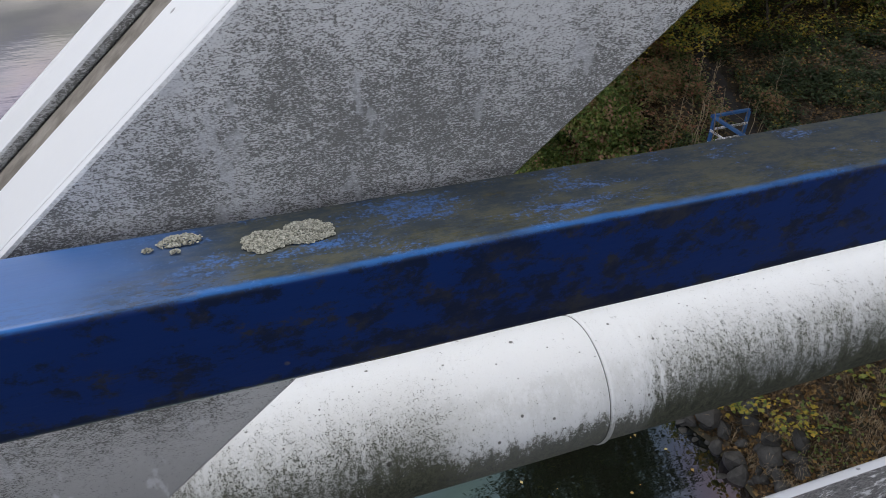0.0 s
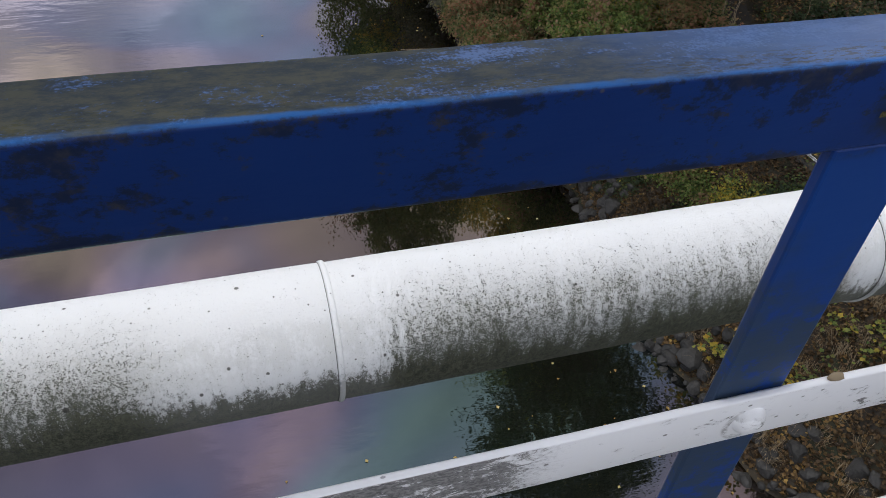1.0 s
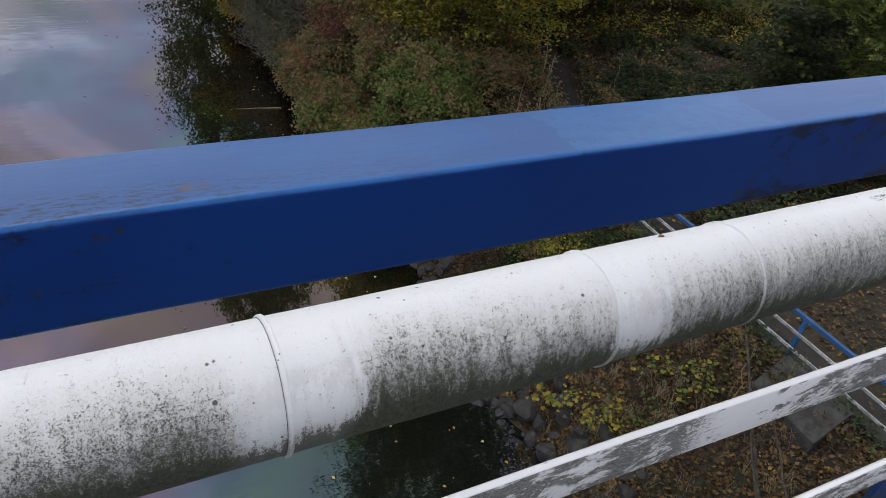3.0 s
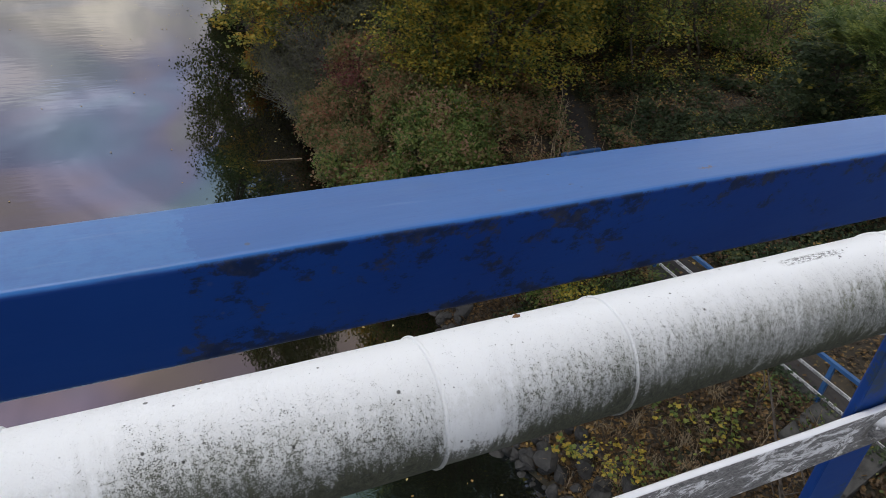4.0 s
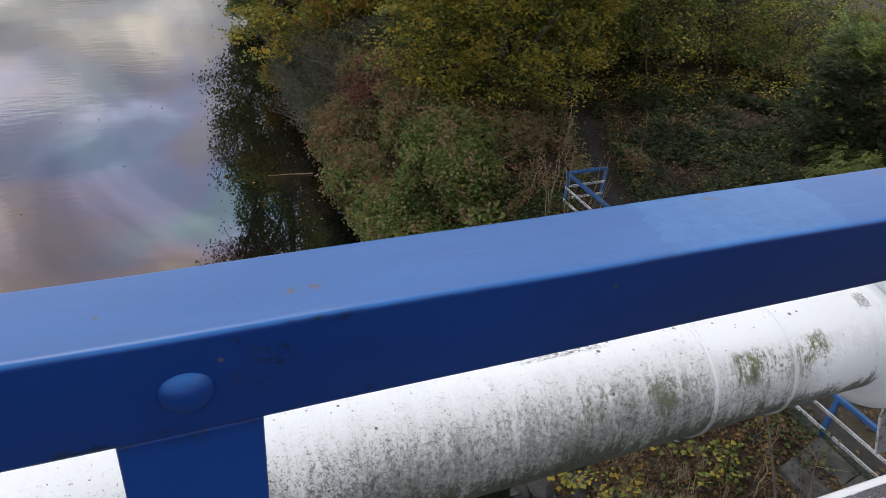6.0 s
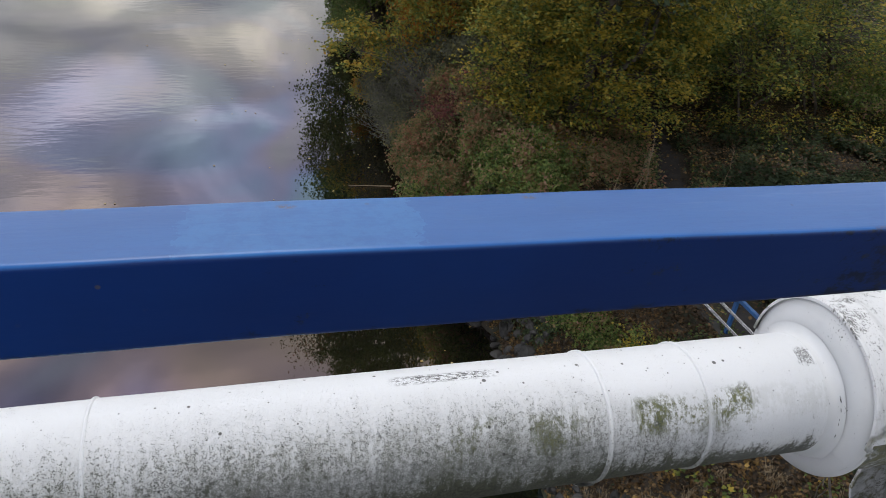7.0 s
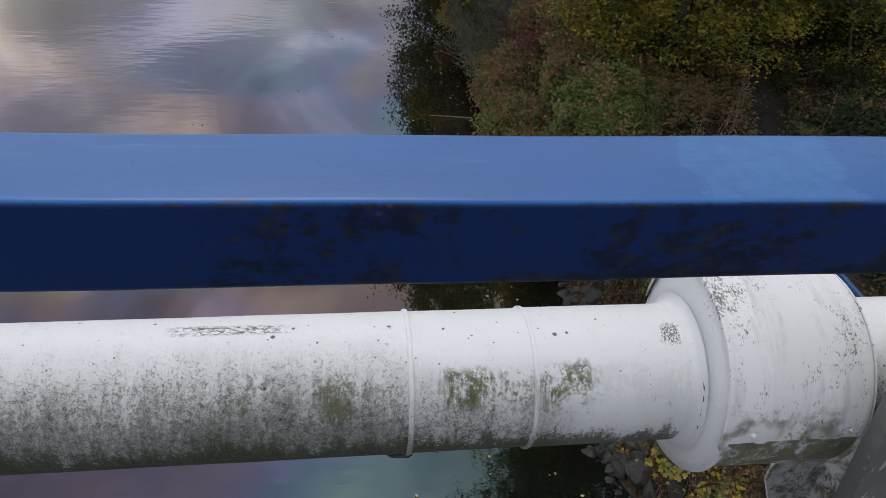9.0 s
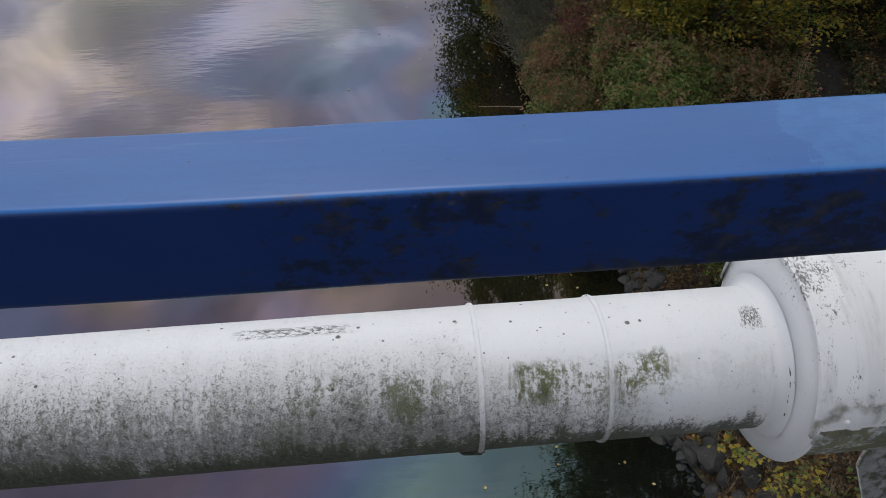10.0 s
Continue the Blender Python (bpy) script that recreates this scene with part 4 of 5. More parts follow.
lean_slab("web", 0.011, 0.199, 0.3655, 0.374, "grimy_paint", "plate black with grit and algae")
lean_slab("flange", 0.0, 0.0105, 0.362, 0.402, "grimy_paint")
lean_slab("flange", 0.1995, 0.210, 0.362, 0.402, "bar_paint")

# ---- the pipe ----
pipe = thing("pipe", (2.5, PIPE_Y, PIPE_Z), "white clad pipe along the bridge, speckled with algae below", "pipe")
BANDS = (0.236, 1.360, 2.070, 2.507, 3.453, 3.680)
ends = (-6.0,) + BANDS + (7.5,)
for k, (a, b) in enumerate(zip(ends, ends[1:])):
    r = -0.0008 if k % 2 else 0.0
    n = max(2, int((b - a) / 0.12))
    bm = lathe(bmesh.new(), [(u, pipe_r(u) + r + 0.0004 * math.sin(u * 19 + k)) for u in (a - 0.004 + (b - a + 0.008) * i / n for i in range(n + 1))], pipe_axis, 96)
    part("jacket", bm, "pipe_paint", pipe, "", True)
for k, x in enumerate(BANDS):
    wide = (0.0045, 0.005, 0.004, 0.0032, 0.0045, 0.004)[k]
    lip = (0.0030, 0.0052, 0.0040, 0.0034, 0.0044, 0.0038)[k]
    R = pipe_r(x)
    prof = [(x - wide * 1.2, R - 0.001), (x - wide, R + lip * 0.7), (x - wide * 0.5, R + lip), (x + wide * 0.5, R + lip),
            (x + wide, R + lip * 0.7), (x + wide * 1.25, R - 0.001)]
    bm = lathe(bmesh.new(), prof, pipe_axis, 96)
    part("band", bm, "band_paint", pipe, "raised seam band of the jacket", True)
    if k in (0, 1):
        bm = lathe(bmesh.new(), [(x - wide * 1.34, R - 0.0003), (x - wide * 1.26, R + 0.0008), (x - wide * 1.18, R - 0.0003)], pipe_axis, 96)
        part("seam", bm, "dark_gap", pipe, "dark open seam", True)
# loose tail of the fifth band, under the belly
bm = lathe(bmesh.new(), [(3.415, 0.137), (3.424, 0.1425), (3.455, 0.1445), (3.464, 0.139)], pipe_axis, 16, radians(225), radians(262))
part("band_tail", bm, "plate_paint", pipe, "loose bent end of a band", True)

# the wide cover over the flange joint, with stepped sheets and a split end plate
COVER_X0, COVER_X1, COVER_R = 3.998, 4.267, 0.1998
cover = thing("joint_cover", (4.18, 0.61, 0.18), "wide white sheet-metal cover round the pipe joint, mossy below", "pipe cover")


def cover_axis(x):
    return 0.613, 0.182


def cover_plate(x, r0, r1, thick, a0, a1, shift=0.0):
    """An end plate: a ring sector standing across the pipe."""
    bm = bmesh.new()
    rows = []
    n = 60
    for xx in (x, x + thick):
        for who in (0, 1):
            ring = []
            for i in range(n + 1):
                a = a0 + (a1 - a0) * i / n
                cy, cz = (pipe_axis(x) if who == 0 else cover_axis(x))
                r = r0 if who == 0 else r1
                ring.append(bm.verts.new((xx - shift * (i / n), cy + r * math.cos(a), cz + r * math.sin(a))))
            rows.append(ring)
    for p, q in ((rows[0], rows[1]), (rows[2], rows[3]), (rows[0], rows[2]), (rows[1], rows[3])):
        for i in range(n):
            bm.faces.new((p[i], p[i + 1], q[i + 1], q[i]))
    return bm


part("end_plate", cover_plate(COVER_X0, pipe_r(4.0) - 0.002, COVER_R, 0.003, radians(-20), radians(202)), "plate_paint", cover, "white sheet end plate with a bent rim", True)
part("end_plate", cover_plate(COVER_X0 + 0.004, pipe_r(4.0) - 0.002, COVER_R + 0.004, 0.003, radians(186), radians(352), 0.028), "plate_paint", cover, "overlapping lower sheet, sprung open", True)
part("end_plate", cover_plate(COVER_X1, pipe_r(4.0) - 0.002, COVER_R, 0.003, 0.0, 2 * math.pi), "cover_paint", cover)
steps = [(COVER_X0 - 0.002, COVER_R - 0.001), (COVER_X0 - 0.003, COVER_R + 0.002), (COVER_X0 + 0.003, COVER_R + 0.003), (COVER_X0 + 0.055, COVER_R + 0.001),
         (COVER_X0 + 0.062, COVER_R + 0.005), (COVER_X0 + 0.075, COVER_R + 0.005), (COVER_X0 + 0.082, COVER_R + 0.001), (COVER_X0 + 0.18, COVER_R),
         (COVER_X0 + 0.19, COVER_R + 0.003), (COVER_X0 + 0.215, COVER_R + 0.003), (COVER_X0 + 0.225, COVER_R), (COVER_X1 - 0.012, COVER_R + 0.001), (COVER_X1 - 0.004, COVER_R + 0.0015), (COVER_X1, COVER_R - 0.004)]
part("upper_sheet", lathe(bmesh.new(), steps, cover_axis, 72, radians(2), radians(177)), "cover_paint", cover, "white cover sheet with raised beads", True)
bm = lathe(bmesh.new(), [(COVER_X0 - 0.0055, COVER_R - 0.003), (COVER_X0 - 0.0055, COVER_R + 0.0042)], cover_axis, 72, radians(2), radians(181))
lathe(bm, [(COVER_X0 - 0.0055, COVER_R + 0.0042), (COVER_X0 + 0.006, COVER_R + 0.0038), (COVER_X0 + 0.010, COVER_R + 0.001)], cover_axis, 72, radians(2), radians(181))
part("rim", bm, "cover_paint", cover, "cut edge of the upper cover sheet", True)
lower = [(x + 0.002, r - 0.005) for x, r in steps if r <= COVER_R + 0.001]
part("lower_sheet", lathe(bmesh.new(), lower, cover_axis, 60, radians(173), radians(366)), "mossy_sheet", cover, "mossy green lower cover sheet", True)
for x in (COVER_X0 + 0.05, COVER_X0 + 0.235):
    a = radians(172)
    cy, cz = cover_axis(x)
    bm = dome(bmesh.new(), (x, cy + (COVER_R + 0.001) * math.cos(a), cz + (COVER_R + 0.001) * math.sin(a)), 0.006, 0.006)
    part("rivet", bm, "cover_paint", cover, "", True)
# collar that flares from the pipe into the end plate
prof = [(COVER_X0 - 0.030, pipe_r(3.95) - 0.0010)] + [(COVER_X0 - 0.024 + 0.024 * math.sin(t), pipe_r(3.97) + 0.0002 + 0.024 * (1 - math.cos(t))) for t in np.linspace(0, math.pi / 2, 18)]
prof = [(u - 0.0008, r) for u, r in prof]
part("collar", lathe(bmesh.new(), prof, pipe_axis, 72), "plate_paint", cover, "flared white collar that runs out onto the pipe", True)

# short cracks in the paint where the collar meets the plate
bm = bmesh.new()
for k in range(6):
    ang = radians(rng.uniform(132, 192))
    cy, cz = pipe_axis(COVER_X0)
    r0 = pipe_r(COVER_X0) + 0.0115 + rng.uniform(-0.001, 0.002)
    r1 = r0 + rng.uniform(0.0006, 0.0012)
    wide = rng.uniform(0.004, 0.013)
    ring = []
    for a, r in ((ang - wide / r0 / 2, r0), (ang + wide / r0 / 2, r0 + 0.0004), (ang + wide / r0 * 0.3, r1), (ang - wide / r0 * 0.4, r1 - 0.0003)):
        for xx in (COVER_X0 - 0.0046, COVER_X0 + 0.001):
            ring.append(bm.verts.new((xx, cy + r * math.cos(a), cz + r * math.sin(a))))
    for q in ((0, 2, 4, 6), (0, 1, 3, 2), (2, 3, 5, 4), (4, 5, 7, 6), (6, 7, 1, 0)):
        bm.faces.new([ring[i] for i in q])
part("paint_crack", bm, "dark_gap", cover, "short dark cracks in the paint round the plate", kind="stuff")

# bracket that carries the pipe under the cover: a channel open towards the near end
bracket = thing("pipe_bracket", (4.43, 0.58, -0.45), "white steel channel bracket under the pipe, green with algae", "bracket")
bm = prism(bmesh.new(), [(4.352, -0.06), (4.50, -0.06), (4.50, -0.46), (4.435, -0.46), (4.352, -0.27)], "y", 0.642, 0.652, 0.002)
part("side_plate", bm, "stained_plate", bracket, "white plate with a dark green algae stain")
bm = prism(bmesh.new(), [(4.43, -0.06), (4.50, -0.06), (4.50, -0.46), (4.46, -0.46), (4.43, -0.36)], "y", 0.500, 0.510, 0.002)
part("side_plate", bm, "bar_paint", bracket)
bm = box(bmesh.new(), (4.4905, 0.5105, -0.46), (4.4995, 0.6415, -0.06), 0.0)
part("web", bm, "stained_plate", bracket)
bm = box(bmesh.new(), (4.36, 0.500, -0.0595), (4.50, 0.652, -0.0505), 0.002)
part("saddle_plate", bm, "stained_plate", bracket)
bm = box(bmesh.new(), (4.44, 0.375, -0.42), (4.49, 0.4995, -0.36), 0.003)
part("arm", bm, "bar_paint", bracket)

# ---- the far railing on the bank ----
FR_A, FR_END = (12.29, 13.93), (12.72, 3.1)
FR_TOP = -7.0
far_railing = thing("stair_railing", (12.3, 13.9, -8.0), "blue railing with peeling white bars on the river bank", "railing")
kerb_bm = prism(bmesh.new(), [(12.14, 14.1), (12.52, 2.6), (12.92, 2.6), (12.50, 14.1)], "z", -9.9, -7.93, 0.02)
bank_wall = part("bank_wall", kerb_bm, "wet_concrete")
tagged(bank_wall, "stained concrete retaining wall under the bank railing", "wall", "", "structure")


# sloped concrete slabs below the railing, with an open joint between them
for ya, yb in ((3.85, 4.50), (4.515, 5.35)):
    bm = prism(bmesh.new(), [(11.68, -9.9), (12.40, -9.9), (12.40, -7.74), (12.28, -7.74), (11.68, -8.24)], "y", ya, yb, 0.015)
    slab = part("bank_slab", bm, "wet_concrete")
    tagged(slab, "dark stained concrete slab sloping down from the railing", "concrete slab", "", "structure")


def far_line(t):
    return FR_A[0] + (FR_END[0] - FR_A[0]) * t, FR_A[1] + (FR_END[1] - FR_A[1]) * t


def strut(bm, a, b, wide, tall, bevel=0.006):
    """A square bar between two points on one level."""
    a, b = Vector(a), Vector(b)
    d = (b - a).normalized()
    s = Vector((d.y, -d.x, 0)) * wide / 2
    up = Vector((0, 0, tall))
    vs = [bm.verts.new(p) for p in (a - s - up, a + s - up, a + s, a - s, b - s - up, b + s - up, b + s, b - s)]
    for f in ((0, 1, 2, 3), (7, 6, 5, 4), (0, 4, 5, 1), (1, 5, 6, 2), (2, 6, 7, 3), (3, 7, 4, 0)):
        bm.faces.new([vs[i] for i in f])
    if bevel:
        bmesh.ops.bevel(bm, geom=list(bm.edges), offset=bevel, segments=1, affect="EDGES")
    return bm


def at_z(p, z):
    return (p[0], p[1], z)


FR_B = (13.47, 13.97)
part("top_rail", strut(bmesh.new(), at_z(FR_A, FR_TOP), at_z(FR_END, FR_TOP), 0.08, 0.08), "far_blue", far_railing)
part("top_rail", strut(bmesh.new(), at_z((FR_A[0] - 0.04, FR_A[1] + 0.08), FR_TOP), at_z((FR_B[0], FR_B[1] + 0.08), FR_TOP), 0.08, 0.08), "far_blue", far_railing)
for dz in (0.36, 0.71):
    off = -0.05
    part("bar", strut(bmesh.new(), (FR_A[0] + off, FR_A[1], FR_TOP - dz), (FR_END[0] + off, FR_END[1], FR_TOP - dz), 0.014, 0.07, 0.003), "bar_paint", far_railing, "white flat bar with flaking paint")
    part("bar", strut(bmesh.new(), (FR_A[0], FR_A[1] + 0.02, FR_TOP - dz), (FR_B[0], FR_B[1] + 0.02, FR_TOP - dz), 0.014, 0.07, 0.003), "bar_paint", far_railing)
for y_at in (13.93, 12.3, 10.05, 7.78, 5.5, 3.25):
    p = far_line((FR_A[1] - y_at) / (FR_A[1] - FR_END[1]))
    part("post", box(bmesh.new(), (p[0] - 0.035, p[1] - 0.042, -8.05), (p[0] + 0.035, p[1] + 0.042, FR_TOP - 0.0805), 0.004), "far_blue", far_railing)
p = FR_B
part("post", box(bmesh.new(), (p[0] - 0.042, p[1] + 0.045, -8.15), (p[0] + 0.042, p[1] + 0.115, FR_TOP - 0.0805), 0.004), "far_blue", far_railing)

# ---- riprap stones ----
STONES = []
for k in range(7):
    bm = bmesh.new()
    bmesh.ops.create_icosphere(bm, subdivisions=2, radius=1.0)
    seed = Vector((k * 3.7, k * 1.3, 0))
    for v in bm.verts:
        n1 = noise.noise(v.co * 0.9 + seed)
        n2 = noise.noise(v.co * 2.4 + seed)
        v.co = v.co * (1 + 0.38 * n1 + 0.13 * n2)
        for c in range(7):
            d = Vector((math.sin(c * 2.4 + k), math.cos(c * 1.9 + k * 2), math.sin(c * 1.1 + k * 0.7))).normalized()
            over = v.co.dot(d) - 0.72
            if over > 0:
                v.co -= d * over * 0.9
        v.co.z *= 0.72
    me = bpy.data.meshes.new("stone")
    bm.to_mesh(me)
    bm.free()
    me.materials.append(MATS["stone"])
    STONES.append(me)


def stones(count, y0, y1, d0, d1, s0, s1, label):
    for _ in range(count):
        y = rng.uniform(y0, y1)
        x = float(shore_x(y)) + rng.uniform(d0, d1)
        s = rng.uniform(s0, s1) * (0.7 + 0.6 * rng.random() ** 3)
        ob = new("stone", STONES[rng.integers(len(STONES))])
        ob.location = (x, y, float(land(x, y)) + 0.12 * s)
        ob.rotation_euler = tuple(rng.uniform(0, 6.28, 3) * (0.15, 0.15, 1))
        ob.scale = (s, s * rng.uniform(0.7, 1.0), s * rng.uniform(0.7, 1.0))
        tagged(ob, label, "stone", "riprap stones on the bank")


stones(60, 13.4, 16.2, -0.35, 1.1, 0.14, 0.30, "grey rounded riprap stone at the waterline")
stones(110, 4.2, 9.6, -0.35, 1.0, 0.12, 0.34, "dark grey angular riprap stone on the bank")
stones(45, 9.0, 13.4, -0.3, 0.6, 0.13, 0.28, "dark wet riprap stone at the waterline")
stones(50, 16.5, 34.0, -0.35, 0.5, 0.14, 0.30, "dark riprap stone under overhanging bushes")


# ---- plants ----
def shell_points(center, radii, n, low=-0.35, lumps=5):
    """Points on a lumpy crown shell, mostly upper and outer."""
    d = rng.normal(0, 1, (n * 3, 3))
    d /= np.linalg.norm(d, axis=1, keepdims=True)
    d = d[d[:, 2] > low][:n]
    ph = rng.uniform(0, 6.28, (3,))
    lump = 1 + 0.18 * np.sin(d[:, 0] * lumps + ph[0]) * np.cos(d[:, 1] * lumps + ph[1]) + 0.12 * np.sin(d[:, 2] * 7 + ph[2])
    r = rng.uniform(0.45, 1.0, len(d)) ** 0.5 * lump
    return np.array(center) + d * r[:, None] * np.array(radii)


def shrub(name, label, category, root, center, radii, clusters, per, spread, size, leaf, bark="bark", stems=4, group="", up=0.45, long=1.4, low=-0.35, twig=0.35):
    """A woody plant: trunk with limbs, and a crown of leaf clusters on twigs."""
    tree = thing(name, root, label, category, group)
    tips = shell_points(center, radii, clusters, low)
    paths = []
    stems_at = []
    for k in range(stems):
        fork = np.array(center) + rng.normal(0, 0.25, 3) * np.array(radii) - np.array([0, 0, radii[2] * 0.35])
        thick = 0.028 * max(radii) + 0.01
        foot = (root[0] + rng.normal(0, 0.08), root[1] + rng.normal(0, 0.08), root[2] - 0.15)
        paths.append(bent(foot, fork, thick, thick * 0.5, 6, 0.05))
        stems_at.append(fork)
    stems_at = np.array(stems_at)
    for tip in tips[:: max(1, int(len(tips) * 1.0 / 160))]:
        fork = stems_at[np.argmin(((stems_at - tip) ** 2).sum(1))]
        paths.append(bent(fork, tip, 0.004 * max(radii) + 0.004, 0.003, 4, 0.07))
    V, F = limb_mesh(paths, 5)
    link_mesh("trunk", raw("trunk", V, F, True), bark, tree)
    if per:
        at = np.repeat(tips, per, 0) + rng.normal(0, 1, (len(tips) * per, 3)) * np.array(spread)
        V, F = leaf_quads(at, rng.uniform(0.6, 1.2, len(at)) * size, up, long)
        link_mesh("crown", raw("crown", V, F), leaf, tree, "", "stuff")
    return tree


def rooted(x, y):
    return (x, y, float(land(x, y)))


TIER = (0.34, 0.34, 0.10)
shrub("tree", "tall broad yellow-green autumn tree beside the footpath", "tree", rooted(14.2, 22.6), (13.7, 22.2, -0.6), (3.8, 3.2, 8.4), 620, 84, TIER, 0.098, "leaf_yellowgreen", low=-0.97, up=0.55)
shrub("tree", "tall leaning tree whose high crown hangs over the footpath", "tree", rooted(13.7, 21.9), (12.6, 16.4, 3.2), (4.0, 3.4, 6.2), 820, 34, (0.36, 0.36, 0.22), 0.14, "leaf_dark", low=-0.97, stems=1)
shrub("tree", "yellow and green autumn tree hanging low over the footpath", "tree", rooted(14.1, 20.8), (14.5, 19.9, -3.6), (2.9, 2.3, 3.7), 330, 92, (0.34, 0.34, 0.09), 0.094, "leaf_yellowgreen", low=-0.97, up=0.6)
shrub("tree", "yellow-green autumn tree at the foot of the thicket", "tree", rooted(12.2, 22.0), (11.9, 21.6, -6.0), (1.7, 1.5, 2.4), 180, 74, (0.30, 0.30, 0.08), 0.09, "leaf_yellowgreen", low=-0.9, up=0.6)
shrub("tree", "yellowing tree on the landward side of the footpath", "tree", rooted(20.8, 23.4), (20.3, 22.9, -2.8), (3.3, 2.9, 4.4), 340, 62, TIER, 0.095, "leaf_sapling", low=-0.97, up=0.55)
shrub("tree", "yellow-green autumn tree overhanging the footpath", "tree", rooted(18.6, 25.5), (17.6, 24.8, -3.6), (3.0, 2.8, 4.4), 420, 66, TIER, 0.095, "leaf_sapling", low=-0.97, up=0.55)
shrub("tree", "dense yellow and green autumn tree in the thicket", "tree", rooted(15.0, 29.5), (14.8, 29.4, -4.0), (3.8, 3.0, 4.6), 640, 40, TIER, 0.12, "leaf_yellowgreen", low=-0.95)
shrub("tree", "thin yellowing autumn tree in the thicket", "tree", rooted(21.8, 28.5), (21.6, 28.4, -4.0), (3.6, 3.0, 3.9), 420, 30, TIER, 0.115, "leaf_sapling", low=-0.97)
for x, y, r, k in ((19.2, 20.0, 1.6, 90), (22.6, 20.6, 1.8, 90), (25.4, 23.6, 2.4, 150), (24.6, 19.4, 1.5, 60), (28.4, 21.6, 2.2, 110), (27.0, 27.0, 3.0, 260)):
    shrub("tree", "thin young tree with scattered yellow-green leaves", "tree", rooted(x, y), (x, y, float(land(x, y)) + 1.0 + r), (r, r, r), k, 26, (0.36, 0.36, 0.12), 0.10, "leaf_sapling", low=-0.8, up=0.6, stems=2, group="young trees on the bank")
shrub("tree", "orange and green autumn tree near the water", "tree", rooted(11.6, 30.0), (11.2, 29.4, -6.6), (1.9, 1.9, 3.0), 360, 38, TIER, 0.115, "leaf_orange", low=-0.95)
shrub("tree", "maple with orange-yellow leaves overhanging the river", "tree", rooted(10.0, 33.0), (7.9, 31.6, -8.8), (1.3, 1.7, 1.6), 34, 64, (0.36, 0.36, 0.10), 0.15, "leaf_maple", low=-0.6, long=1.1, up=0.6)
shrub("tree", "tall dark green tree at the water's edge", "tree", rooted(9.9, 37.0), (10.2, 36.5, 0.4), (3.8, 3.6, 11.6), 1300, 52, (0.22, 0.22, 0.18), 0.12, "leaf_green", low=-0.9)
shrub("tree", "tall sparse tree leaning over the river", "tree", rooted(10.6, 46.0), (10.2, 46.0, -4.6), (3.2, 4.5, 5.6), 620, 34, (0.4, 0.4, 0.3), 0.13, "leaf_green", low=-0.9)
shrub("tree", "tall thin tree with loose open branches", "tree", rooted(10.2, 36.4), (6.4, 35.4, 1.2), (2.2, 2.4, 4.8), 420, 8, (0.26, 0.26, 0.22), 0.10, "leaf_reddish", low=-0.97, stems=3)
shrub("tree", "large yellow and green tree behind the thicket", "tree", rooted(14.4, 38.0), (14.6, 37.5, -0.5), (4.6, 4.0, 9.0), 1000, 56, (0.36, 0.36, 0.26), 0.12, "leaf_yellowgreen", low=-0.8)
shrub("tree", "large green and yellow tree behind the footpath", "tree", rooted(20.0, 37.0), (20.0, 36.5, -3.6), (5.0, 4.2, 4.4), 620, 34, (0.45, 0.45, 0.28), 0.12, "leaf_yellowgreen", low=-0.8)
shrub("tree", "dark tree on the rising bank", "tree", rooted(28.0, 32.0), (28.0, 31.5, -3.0), (5.0, 4.5, 4.0), 560, 32, (0.45, 0.45, 0.28), 0.12, "leaf_dark", low=-0.8)


def willow(x, y, count, tall):
    """Bare grey scrub: a fan of thin bent rods from one stool, with side twigs."""
    root = rooted(x, y)
    bush = thing("shrub", root, "bare grey willow scrub leaning over the waterline", "shrub", "bare willows")
    paths = []
    for _ in range(count):
        a, lean, h = rng.uniform(0, 6.28), rng.uniform(0.15, 0.9), tall * rng.uniform(0.6, 1.1)
        foot = (x + rng.normal(0, 0.3), y + rng.normal(0, 0.4), root[2] - 0.1)
        tip = (foot[0] + h * lean * math.cos(a) - 0.35 * h, foot[1] + h * lean * math.sin(a), foot[2] + h * (1.05 - 0.5 * lean))
        rod = bent(foot, tip, 0.013, 0.004, 4, 0.06)
        paths.append(rod)
        for _ in range(3):
            p = np.array(rod[rng.integers(1, 4)][0])
            paths.append(bent(p, p + rng.normal(0, 0.25, 3) + [-0.05, 0, 0.18], 0.007, 0.003, 2, 0.05))
    V, F = limb_mesh(paths, 3)
    link_mesh("stem", raw("stem", V, F, True), "grey_twig", bush)
    tips = np.repeat(np.array([q[-1][0] for q in paths[::2]]), 5, 0)
    V, F = leaf_quads(tips + rng.normal(0, 0.14, tips.shape), rng.uniform(0.03, 0.065, len(tips)), 0.4, 2.0)
    link_mesh("crown", raw("crown", V, F), "leaf_willow", bush, "", "stuff")


for x, y, n, tall in ((9.7, 25.6, 90, 1.7), (9.6, 27.2, 130, 2.1), (9.7, 28.8, 130, 2.3), (10.8, 27.0, 110, 2.4), (9.8, 30.4, 110, 2.0), (10.8, 28.8, 110, 2.6)):
    willow(x, y, n, tall)
shrub("shrub", "reddish brown autumn shrub on the bank", "shrub", rooted(10.8, 23.8), (10.5, 23.6, -9.8), (1.9, 2.4, 1.2), 460, 50, (0.19, 0.19, 0.12), 0.08, "leaf_reddish", low=-0.5)
shrub("shrub", "dark crimson autumn shrub", "shrub", rooted(11.9, 24.6), (11.3, 23.6, -8.3), (2.3, 2.1, 1.1), 130, 30, (0.22, 0.22, 0.12), 0.08, "leaf_crimson", low=-0.4)
